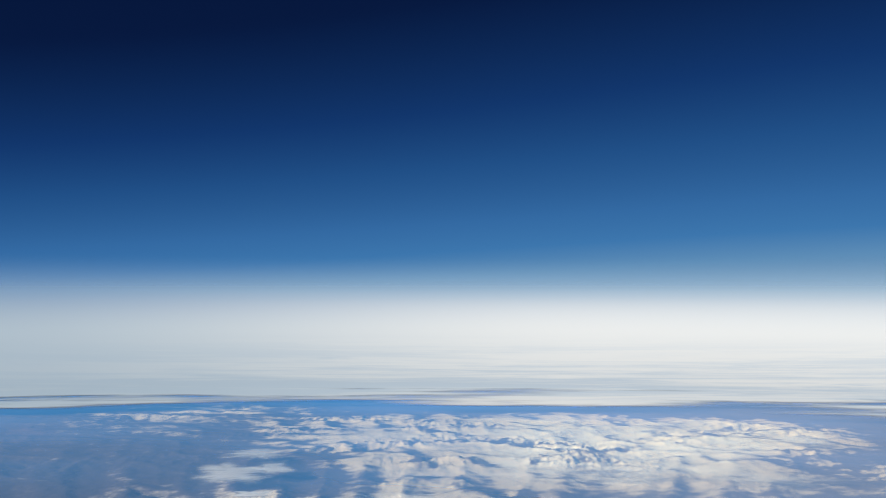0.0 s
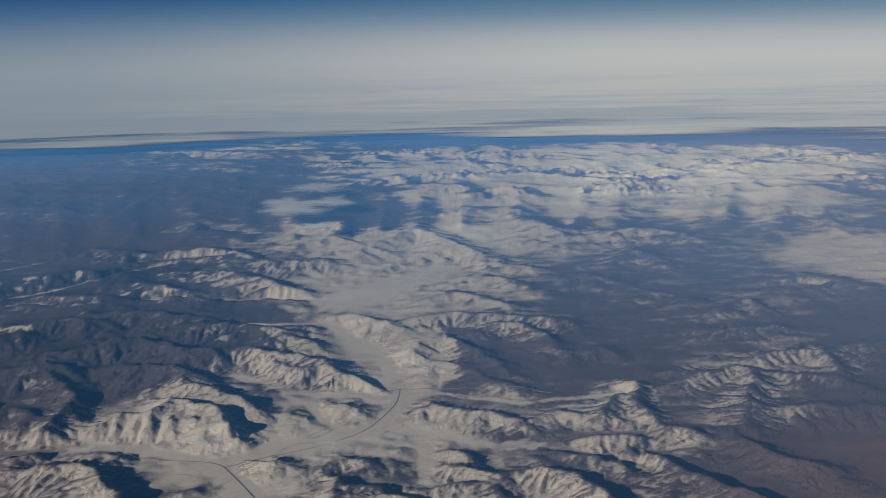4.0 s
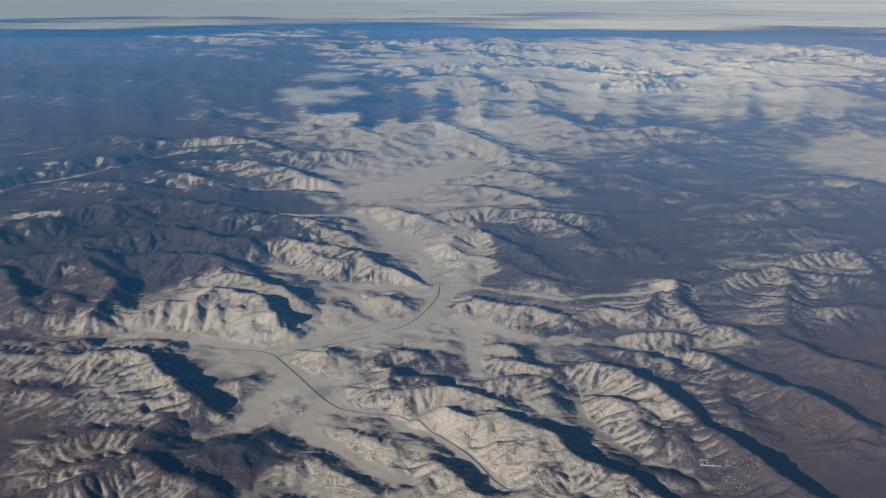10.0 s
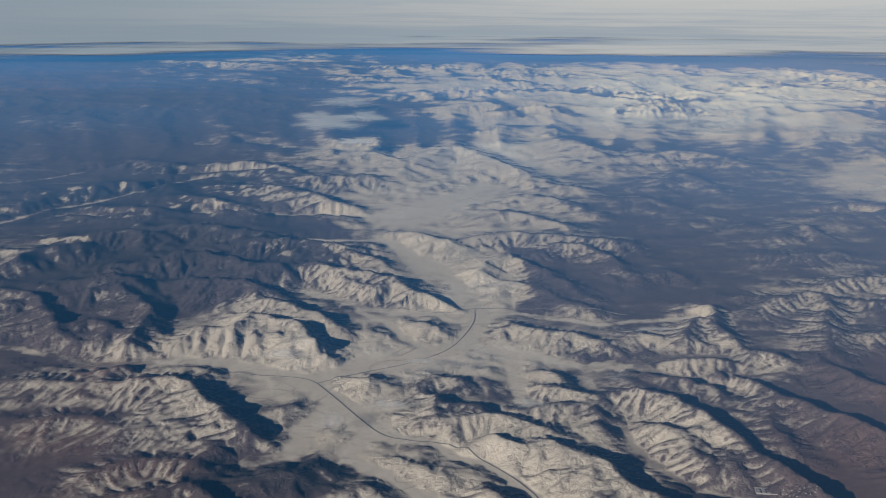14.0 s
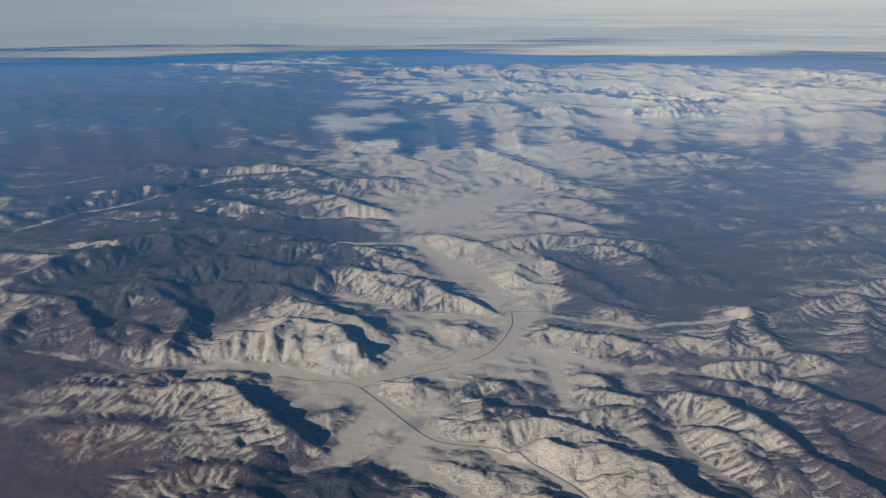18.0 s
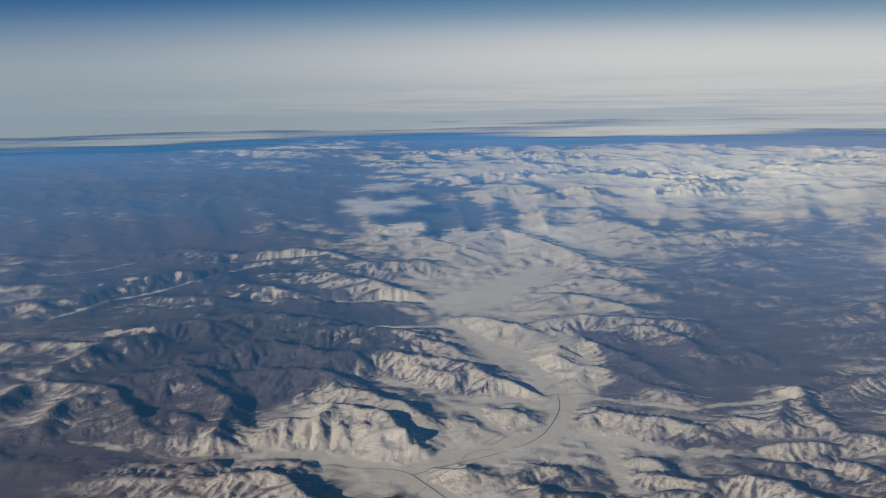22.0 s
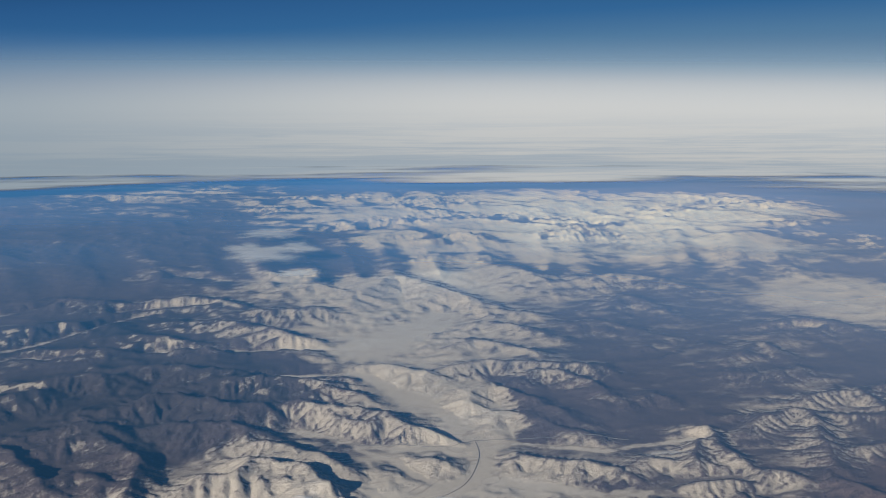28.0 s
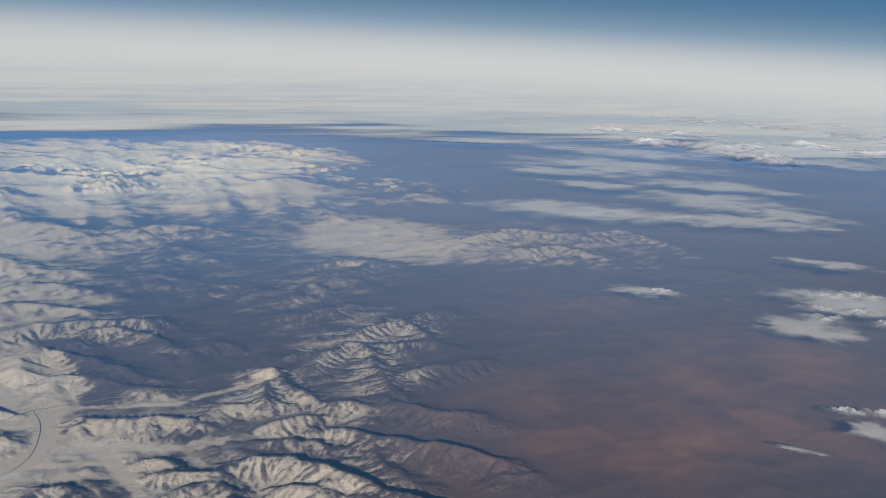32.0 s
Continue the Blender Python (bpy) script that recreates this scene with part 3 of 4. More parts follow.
snow(0.5, 51, 246, 7, 8, -12)
snow(0.16, 66, 190, 9, 14, -18)
snow(0.05, 69, 172, 11, 19, -20)
snow(0.2, 47, 293, 24, 34, -9)
snow(0.26, 80, 299, 28, 30, -15)
snow(0.33, 92, 361, 46, 34, -14)
snow(0.34, 84, 242, 12, 21, -18)
snow(0.45, 107, 277, 12, 12, -20)
snow(0.42, 106, 332, 12, 13, -17)
snow(0.24, 86, 364, 42, 24, -13)
snow(0.5, 28, 308, 11, 14, -6)
snow(0.55, 15, 335, 20, 16, -3)
snow(0.6, 20, 379, 26, 20, -4)
snow(0.85, 4, 438, 30, 33, -1)
snow(0.75, -46, 434, 32, 29, 5)
snow(0.42, -83, 401, 35, 36, 10)
snow(0.25, -115, 368, 42, 40, 15)
snow(0.28, -155, 358, 21, 35, 21)
snow(0.03, -101, 289, 37, 35, 16)
snow(0.15, -70, 300, 19, 24, 11)
snow(0.45, -141, 304, 13, 13, 22)
snow(0.22, -110, 237, 14, 19, 21)
snow(0.48, -36, 264, 20, 14, 6)
snow(0.7, -22, 235, 11, 9, 3)
snow(0.5, -41, 295, 10, 14, 6)
snow(0.3, -111, 484, 27, 27, 12)
snow(0.1, -191, 534, 54, 83, 18)
snow(0.08, -292, 719, 60, 102, 21)
snow(0.42, -168, 809, 67, 41, 11)
snow(0.12, -140, 662, 55, 68, 11)
# low value paints the dark blue cloud shadow into the snow
snow(0.12, -29, 511, 17, 45, 2)
snow(0.45, -68, 692, 39, 58, 5)
snow(0.68, 9, 696, 58, 65, -1)
snow(0.6, 21, 537, 37, 39, -3)
snow(0.74, 107, 702, 59, 66, -9)
snow(0.77, 148, 625, 71, 54, -13)
snow(0.76, 218, 680, 58, 65, -18)
snow(0.74, 113, 542, 77, 46, -12)
snow(0.5, 54, 443, 28, 27, -7)
snow(0.36, 131, 447, 39, 28, -16)
snow(0.8, 168, 425, 15, 24, -21)
snow(0.78, 178, 398, 32, 33, -30)
snow(0.55, 220, 362, 24, 28, -37)
snow(0.5, 273, 513, 37, 40, -32)
snow(0.5, 111, 275, 15, 16, -31)
snow(0.55, 86, 261, 10, 14, -28)
snow(0.12, 146, 277, 30, 43, -36)
snow(0.36, 261, 368, 45, 35, -40)
snow(0.2, 257, 281, 57, 42, -47)
snow(0.02, 126, 185, 38, 50, -43)
snow(0.02, 187, 179, 34, 79, -52)
snow(0.42, 244, 328, 27, 18, -42)
snow(0.1, 368, 494, 104, 102, -40)
snow(0.7, -18, 145, 10, 5, 6)
snow(0.78, 2, 144, 10, 4, -0)
snow(0.6, 23, 145, 9, 6, -7)
snow(0.3, -59, 151, 14, 7, 18)
snow(0.5, -32, 145, 6, 3, 10)
snow(0.4, -147, 251, 16, 22, 23)
snow(0.35, -151, 299, 19, 24, 20)
snow(0.45, -188, 344, 14, 20, 23)
snow(0.2, -129, 219, 20, 8, 21)
snow(0.3, -212, 405, 24, 28, 23)

forest(1.5, -103, 296, 42, 45, 16)
forest(1.2, -70, 301, 21, 30, 11)
forest(1.1, -99, 267, 24, 23, 17)
forest(1.0, -117, 373, 47, 46, 15)
forest(0.95, -155, 354, 25, 39, 21)
forest(1.5, -44, 161, 13, 6, 11)
forest(0.5, -9, 196, 11, 11, 1)
forest(0.35, -113, 245, 16, 22, 21)
forest(0.4, -45, 254, 12, 11, 8)
forest(0.35, 11, 197, 11, 11, -4)
forest(0.25, 47, 195, 14, 17, -13)
forest(0.5, -20, 207, 10, 6, 3)
forest(0.35, 31, 336, 24, 29, -6)
forest(0.5, -83, 400, 35, 31, 10)

rust(1, 120, 179, 39, 43, -43)
rust(0.8, 176, 181, 43, 61, -51)
rust(0.35, 173, 264, 31, 37, -40)
rust(0.32, -91, 175, 13, 17, 22)
rust(0.4, -68, 158, 15, 8, 18)
rust(0.3, -87, 198, 18, 15, 20)
rust(0.2, -39, 295, 10, 11, 6)
rust(0.35, 62, 172, 16, 18, -19)
rust(0.3, -287, 685, 57, 62, 21)


road(0.12, [(-104.2, 216.8), (-97.6, 213.5), (-87.2, 210.1), (-72.0, 211.2), (-58.2, 208.1), (-45.0, 206.1), (-38.7, 198.8), (-27.3, 181.7), (-20.6, 178.1), (-14.9, 177.0), (-9.1, 173.1), (-2.4, 166.0), (1.8, 159.9), (5.7, 152.3), (11.3, 147.6), (20.6, 143.7), (25.9, 141.3)])
road(0.075, [(-42.1, 204.0), (-31.5, 210.2), (-21.7, 215.8), (-12.8, 224.4), (-7.1, 240.1), (-6.3, 251.6)])
road(0.075, [(-6.3, 251.6), (-14.0, 248.1), (-27.7, 250.5), (-36.9, 251.3)])
road(0.12, [(-6.3, 251.6), (7.0, 250.9), (26.5, 249.4), (33.8, 247.8)])
road(0.075, [(-9.6, 142.7), (-4.1, 146.1), (1.7, 148.2), (6.7, 151.4)])


# ---- relief ----
PERM = np.random.RandomState(11).permutation(256)
COS = np.cos(np.arange(256) * 2 * np.pi / 256)
SIN = np.sin(np.arange(256) * 2 * np.pi / 256)


def pn(x, y, s=0):
    """Gradient noise, about -1 to 1."""
    xi, yi = np.floor(x), np.floor(y)
    u, v = x - xi, y - yi
    xi, yi = xi.astype(np.int64) + 31 * s, yi.astype(np.int64) + 57 * s
    p0, p1 = PERM[xi & 255], PERM[(xi + 1) & 255]
    a, b, c, d = PERM[(p0 + yi) & 255], PERM[(p1 + yi) & 255], PERM[(p0 + yi + 1) & 255], PERM[(p1 + yi + 1) & 255]
    fu, fv = u * u * u * (u * (u * 6 - 15) + 10), v * v * v * (v * (v * 6 - 15) + 10)
    lo = (COS[a] * u + SIN[a] * v) * (1 - fu) + (COS[b] * (u - 1) + SIN[b] * v) * fu
    hi = (COS[c] * u + SIN[c] * (v - 1)) * (1 - fu) + (COS[d] * (u - 1) + SIN[d] * (v - 1)) * fu
    return (lo * (1 - fv) + hi * fv) * 1.5


def fbm(x, y, n, s=0, gain=0.5):
    out, k = np.zeros_like(x), 1.0
    for i in range(n):
        out += k * pn(x * 2.03 ** i, y * 2.03 ** i, s + i)
        k *= gain
    return out


def crests(x, y, n, s=0, gain=0.5):
    """Sharp-crested noise, 0 to about 1."""
    out, k, w, tot = np.zeros_like(x), 1.0, np.ones_like(x), 0.0
    for i in range(n):
        r = (1 - np.abs(pn(x * 2.1 ** i, y * 2.1 ** i, s + i))) ** 2
        out += k * r * w
        w = np.clip(r * 1.6, 0, 1)
        tot += k
        k *= gain
    return out / tot


SHADE_WAY = (0.68, 0.73)  # points away from the sun; slopes falling this way are steeper and darkened


def away(x, y, line):
    """Distance to a line of points, how far along it (0 to 1), how far to the side away from the sun, and the length
    gone, apart for its two sides.
    """
    best, along, shade_side, run = np.full_like(x, 1e9), np.zeros_like(x), np.zeros_like(x), np.zeros_like(x)
    n, gone = len(line) - 1, 0.0
    for i, ((x0, y0), (x1, y1)) in enumerate(zip(line, line[1:])):
        dx, dy = x1 - x0, y1 - y0
        t = np.clip(((x - x0) * dx + (y - y0) * dy) / (dx * dx + dy * dy), 0, 1)
        ox, oy = x - x0 - t * dx, y - y0 - t * dy
        d = np.hypot(ox, oy)
        near = d < best
        best, along = np.where(near, d, best), np.where(near, (i + t) / n, along)
        shade_side = np.where(near, ox * SHADE_WAY[0] + oy * SHADE_WAY[1], shade_side)
        size = math.hypot(dx, dy)
        run = np.where(near, gone + t * size + np.where(ox * dy > oy * dx, 40.0, 0.0), run)
        gone += size
    return best, along, shade_side, run


def zone(x, y, key, mean=False):
    """A zone's value: the highest of its patches, or their weighted mean."""
    out, total = np.zeros_like(x), np.full_like(x, 0.02 if mean else 1.0)
    for v, cx, cy, rx, ry, turn in ZONES[key]:
        c, s = math.cos(radians(turn)), math.sin(radians(turn))
        dx, dy = x - cx, y - cy
        q = ((dx * c + dy * s) / rx) ** 2 + ((dy * c - dx * s) / ry) ** 2
        w = np.exp(-q ** 1.3)
        if mean:
            out, total = out + v * w, total + w
        else:
            out = np.maximum(out, v * w)
    return out / total


def step(v, lo, hi):
    t = np.clip((v - lo) / (hi - lo), 0, 1)
    return t * t * (3 - 2 * t)


def climate(x, y):
    """Snow, forest and red ground at flat arrays x, y."""
    grow = 0.6 + 0.4 * step(y, 250, 500)
    wx = x + 6 * grow * fbm(x / 26, y / 26, 4, 3)
    wy = y + 8 * grow * fbm(x / 26, y / 26, 4, 23)
    return zone(wx, wy, "snow", True), np.minimum(zone(wx, wy, "forest"), 1.0), zone(wx, wy, "rust")


def near_line(x, y, line, margin):
    px, py = [p[0] for p in line], [p[1] for p in line]
    return np.nonzero((x > min(px) - margin) & (x < max(px) + margin) & (y > min(py) - margin) & (y < max(py) + margin))[0]


def folded(x, y, hills):
    """Height of the folded land before water wears it, the ridge that each place belongs to, and the valley floors."""
    grow = 1 + 1.6 * step(y, 380, 620)
    jx, jy = x + 0.9 * grow * fbm(x / (11 * grow), y / (11 * grow), 3, 41, 0.4), y + 0.9 * grow * fbm(x / (11 * grow), y / (11 * grow), 3, 61, 0.4)
    top, owner, ribs = np.zeros_like(x), np.full(len(x), -1), np.zeros_like(x)
    for number, (height, w, line) in enumerate(RIDGES):
        inside = near_line(x, y, line, w * 4.5)
        if len(inside) == 0:
            continue
        d, t, shade_side, run = away(jx[inside], jy[inside], line)
        taper = step(np.minimum(t, 1 - t), -0.3, 0.2)
        k = d / (w * (1.45 - 0.5 * np.tanh(2.5 * shade_side / (d + 0.4))))
        made = 0.86 * height * np.clip(1 - k / 2.0, 0, 1) ** 1.75 * taper * (0.9 + 0.25 * pn(x[inside] / 6, y[inside] / 6, 91))
        higher = made > top[inside]
        # ribs and gullies run straight down from the crest
        lean = run + 0.25 * d
        rib = 0.55 * np.abs(pn(lean / 2.7, d / 16, 6)) + 0.45 * np.abs(pn(lean / 1.25, d / 10, 7))
        ribs[inside] = np.where(higher, np.minimum(made, 1.6) * np.clip(k * 1.4, 0, 1) * (0.3 - rib), ribs[inside])
        top[inside] = np.maximum(top[inside], made)
        owner[inside] = np.where(higher & (made > 0.3), number, owner[inside])
    c = math.radians(-12)
    ux, uy = jx * math.cos(c) - jy * math.sin(c), jx * math.sin(c) + jy * math.cos(c)
    wide = 1 + 0.25 * (grow - 1)
    body = crests(ux / (24 * wide), uy / (11 * wide), 4, 5, 0.45)
    h = hills * 1.7 * body * np.clip(1 - top / 3.5, 0.25, 1) + top
    floor_v, cover_v = np.zeros_like(x), np.zeros_like(x)
    for w, cover, line in VALLEYS:
        inside = near_line(x, y, line, w * 4 + 4)
        if len(inside) == 0:
            continue
        d, _, _, _ = away(jx[inside], jy[inside], line)
        d = d * np.clip(1 + 0.55 * fbm(x[inside] / 4, y[inside] / 4, 4, 83, 0.6), 0.55, 2)
        h[inside] *= 0.06 + 0.94 * step(d / w, 0.6, 2.2)
        floor_v[inside] = np.maximum(floor_v[inside], 1 - step(d / w, 0.5, 1.2))
        cover_v[inside] = np.maximum(cover_v[inside], cover * (1 - step(d / w, 0.4, 1.5)))
    return h, owner, floor_v, cover_v, ribs * (1 - floor_v)


# ---- running water wears the folds into spurs and gullies ----
def fluvial(h, lift, held, cell, rounds, k, soft):
    rows, cols = h.shape
    idx = np.arange(rows * cols).reshape(rows, cols)
    held = held.copy()
    held[0], held[-1], held[:, 0], held[:, -1] = True, True, True, True
    for _ in range(rounds):
        h = np.where(held, h, h + lift)
        best, rec, gap = np.zeros_like(h), idx.copy(), np.full_like(h, cell)
        for dy, dx in ((0, 1), (0, -1), (1, 0), (-1, 0), (1, 1), (1, -1), (-1, 1), (-1, -1)):
            size = cell * math.hypot(dx, dy)
            s = (h - np.roll(h, (-dy, -dx), (0, 1))) / size
            steeper = (s > best) & ~held
            best = np.where(steeper, s, best)
            rec = np.where(steeper, idx + dy * cols + dx, rec)
            gap = np.where(steeper, size, gap)
        order = np.argsort(h, axis=None).tolist()
        to = rec.ravel().tolist()
        area = [cell * cell] * h.size
        for i in reversed(order):
            r = to[i]
            if r != i:
                area[r] += area[i]
        rate = (k * np.array(area) ** 0.45 / gap.ravel()).tolist()
        z = h.ravel().tolist()
        for i in order:
            r = to[i]
            if r != i:
                f = rate[i]
                z[i] = (z[i] + f * z[r]) / (1 + f)
        h = np.array(z).reshape(rows, cols)
        around = (np.roll(h, 1, 0) + np.roll(h, -1, 0) + np.roll(h, 1, 1) + np.roll(h, -1, 1)) / 4
        h = np.where(held, h, h + soft * (around - h))
    return h


def blurred(g):
    g = (np.roll(g, 1, 0) + 2 * g + np.roll(g, -1, 0)) / 4
    return (np.roll(g, 1, 1) + 2 * g + np.roll(g, -1, 1)) / 4


class Tract:
    """A rectangle of country on a square grid."""

    def __init__(self, x0, x1, y0, y1, cell):
        self.x0, self.y0, self.cell = x0, y0, cell
        self.x, self.y = np.meshgrid(np.arange(x0, x1, cell), np.arange(y0, y1, cell))
        self.shape = self.x.shape
        self.fields = {}
        self.span = (x0, x0 + cell * (self.shape[1] - 1), y0, y0 + cell * (self.shape[0] - 1))

    def flat(self):
        return self.x.ravel(), self.y.ravel()

    def put(self, key, values):
        self.fields[key] = values.reshape(self.shape)

    def weights(self, x, y, margin):
        a, b, c, d = self.span
        return step(x, a, a + margin) * step(-x, -b, -b + margin) * step(y, c, c + 0.5 * margin) * step(-y, -d, -d + margin)

    def read(self, key, x, y):
        g = self.fields[key]
        px = np.clip((x - self.x0) / self.cell, 0, self.shape[1] - 1.001)
        py = np.clip((y - self.y0) / self.cell, 0, self.shape[0] - 1.001)
        ix, iy = px.astype(np.int64), py.astype(np.int64)
        fx, fy = px - ix, py - iy
        g, w = g.ravel(), self.shape[1]
        k = iy * w + ix
        return (g[k] * (1 - fx) + g[k + 1] * fx) * (1 - fy) + (g[k + w] * (1 - fx) + g[k + w + 1] * fx) * fy

    def nearest(self, key, x, y):
        ix = np.clip(np.rint((x - self.x0) / self.cell), 0, self.shape[1] - 1).astype(np.int64)
        iy = np.clip(np.rint((y - self.y0) / self.cell), 0, self.shape[0] - 1).astype(np.int64)
        return self.fields[key][iy, ix]

    def fold(self, hills):
        h, owner, floor_v, cover_v, ribs = folded(*self.flat(), hills.ravel())
        self.put("fold", h)
        self.put("owner", owner)
        self.put("floor", floor_v)
        self.put("cover", cover_v)
        self.put("ribs", ribs)

    def aspects(self, gain):
        """Slope, hollows, and which slopes face the sun."""
        h = blurred(self.fields["h"])
        wide = blurred(blurred(h))
        up_y, up_x = np.gradient(wide, self.cell)
        self.put("slope", np.hypot(up_x, up_y))
        self.put("sunny", np.clip(gain * (up_x * SHADE_WAY[0] + up_y * SHADE_WAY[1]), -1, 1))
        self.put("hollow", np.clip((blurred(blurred(wide)) - h) / self.cell, -1, 1))
        self.put("rill", np.clip((h - self.fields["h"]) * 8 / self.cell, -1, 1))


def hills_of(snow_v, wood_v):
    return 0.22 + 0.24 * wood_v + 0.22 * snow_v


def wear(tract, start, lift, rounds, k, soft):
    held = tract.fields["floor"] > 0.55
    start = np.where(held, tract.fields["fold"] * 0.5, start)
    tract.put("h", fluvial(start, lift * tract.fields["fold"], held, tract.cell, rounds, k, soft))


# far country, then the nearer in three steps, each finer
FAR = Tract(-420, 760, 330, 1010, 2.6)
s, f, r = climate(*FAR.flat())
FAR.put("snow", s), FAR.put("wood", f), FAR.put("rust", r)
FAR.fold(9.0 * hills_of(0.2 * s + 0.8 * s ** 2, f) - 0.9)
FAR.put("fold", np.minimum(FAR.fields["fold"], 5.0))
wear(FAR, 0.9 * FAR.fields["fold"], 0.03, 16, 0.07, 0.04)
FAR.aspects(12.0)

COARSE = Tract(-215, 335, 112, 480, 1.5)
s, f, r = climate(*COARSE.flat())
COARSE.put("snow", s), COARSE.put("wood", f), COARSE.put("rust", r)
COARSE.fold(hills_of(s, f))
wear(COARSE, 0.9 * COARSE.fields["fold"], 0.022, 24, 0.055, 0.045)

NEAR = Tract(-212, 330, 114, 474, 0.75)
nx, ny = NEAR.flat()
NEAR.fold(hills_of(COARSE.read("snow", nx, ny), COARSE.read("wood", nx, ny)))
grain = fbm(nx / 3.0, ny / 3.0, 3, 13).reshape(NEAR.shape)
was = COARSE.read("h", nx, ny).reshape(NEAR.shape)
wear(NEAR, was * (1 + 0.05 * grain) + 1.0 * NEAR.fields["ribs"], 0.016, 7, 0.045, 0.05)
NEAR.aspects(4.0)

FINE = Tract(-135, 140, 124, 318, 0.375)
nx, ny = FINE.flat()
FINE.fold(np.full(len(nx), 0.3))
grain = fbm(nx / 1.6, ny / 1.6, 3, 17).reshape(FINE.shape)
was = NEAR.read("h", nx, ny).reshape(FINE.shape)
wear(FINE, was * (1 + 0.06 * grain) + 0.7 * FINE.fields["ribs"], 0.004, 4, 0.035, 0.02)
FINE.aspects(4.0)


def land(x, y):
    """Height above the curved base, snow, forest, red ground, ridge, level ground and deep snow at flat arrays x, y."""
    x, y = np.asarray(x, float), np.asarray(y, float)
    out = {key: np.zeros_like(x) for key in ("h", "floor", "slope", "sunny", "hollow", "rill", "cover", "snow", "wood", "rust")}
    out["h"] += 0.3 + 0.5 * fbm(x / 60, y / 60, 3, 9)
    owner = np.full(len(x), -1)
    for tract, source, margin in ((FAR, FAR, 60), (NEAR, COARSE, 40), (FINE, COARSE, 15)):
        a, b, c, d = tract.span
        inside = np.nonzero((x > a) & (x < b) & (y > c) & (y < d))[0]
        if len(inside) == 0:
            continue
        px, py = x[inside], y[inside]
        w = tract.weights(px, py, margin)
        for key, values in out.items():
            values[inside] += w * ((source if key in ("snow", "wood", "rust") else tract).read(key, px, py) - values[inside])
        owner[inside] = np.where(w > 0.5, tract.nearest("owner", px, py), owner[inside])
    h, floor_v, sunny, amount = out["h"], out["floor"], out["sunny"], out["snow"]
    far = step(y, 380, 560)
    hilly = step(h, 0.25, 0.9)
    h = h + 0.03 * fbm(x / 1.3, y / 1.3, 3, 29, 0.6) * np.clip(h, 0.1, 1.5) * (1 - 0.7 * far)
    # the far ranges are broken into sharp peaks
    peaks = crests(x / 10 + 0.15 * fbm(x / 30, y / 30, 2, 77), y / 17, 5, 67, 0.55)
    ranges = step(pn(x / 75, y / 60, 12) + 0.4 * pn(x / 30, y / 34, 14), -0.05, 0.4)
    h = h + far * (0.2 + step(amount, 0.15, 0.6)) * (2.4 * peaks - 0.6) * (0.12 + 0.88 * ranges)
    level = np.maximum(floor_v, 1 - step(out["slope"], 0.04, 0.2))
    # woods on slopes the sun misses; the darkening there also paints their shade
    shade_side = step(-sunny, 0.15, 0.8) * hilly
    wood_v = np.clip(out["wood"] * (0.45 + 0.75 * shade_side + 0.25 * (1 - step(sunny, 0.0, 0.4))) + 0.7 * shade_side * step(amount, 0.2, 0.5) * (1 - 0.6 * far), 0, 1) * (1 - floor_v)
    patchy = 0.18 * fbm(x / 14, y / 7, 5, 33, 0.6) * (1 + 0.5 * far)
    # snow lies on sunlit slopes, thinner behind, which also paints in light and shade
    snow_v = amount + patchy * (1 - 0.6 * floor_v) + 0.2 * np.maximum(sunny, 0) * hilly * step(amount, 0.12, 0.5) - (0.08 + 0.16 * step(amount, 0.1, 0.5)) * shade_side * (1 - 0.5 * far) + np.clip(1.0 * out["hollow"], -0.12, 0.16) * (1 - floor_v) * (0.25 + 0.75 * step(amount, 0.1, 0.45))
    snow_v += 0.18 * out["rill"] * (1 - level) * step(amount, 0.08, 0.4)
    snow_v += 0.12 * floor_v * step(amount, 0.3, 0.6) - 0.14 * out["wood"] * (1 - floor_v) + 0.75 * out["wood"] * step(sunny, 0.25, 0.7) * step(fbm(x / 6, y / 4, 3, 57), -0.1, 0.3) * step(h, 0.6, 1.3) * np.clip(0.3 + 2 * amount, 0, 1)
    # far slopes: whiter sunward, darker behind, relief shading painted into the snow
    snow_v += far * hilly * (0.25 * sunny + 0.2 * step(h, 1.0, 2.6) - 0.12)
    snow_v += far * step(amount, 0.1, 0.4) * (0.6 * fbm(x / 9, y / 15, 5, 37, 0.6) * (0.3 + 0.7 * ranges) - 0.14 * ranges)
    snow_v = np.maximum(snow_v, out["cover"] - 0.16 + 1.3 * patchy + 0.16 * fbm(x / 3, y / 2.2, 3, 47))
    # snow counts as clean with distance, which brightens the far country
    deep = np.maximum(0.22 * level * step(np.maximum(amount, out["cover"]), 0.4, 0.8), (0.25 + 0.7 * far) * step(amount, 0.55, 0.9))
    return h, snow_v, wood_v, out["rust"], np.where(h > 0.4, owner, -1), level, deep


def base(x, y):
    return -(x * x + y * y) / (2 * EARTH)


def spread(lo, hi, grow):
    out = [lo]
    while out[-1] < hi:
        out.append(out[-1] + grow(out[-1]))
    out[-1] = hi
    return out


def polar(radii, bearings, cx, cy):
    r, b = np.meshgrid(np.array(radii), np.radians(bearings), indexing="ij")
    return cx + r * np.sin(b), cy + r * np.cos(b)


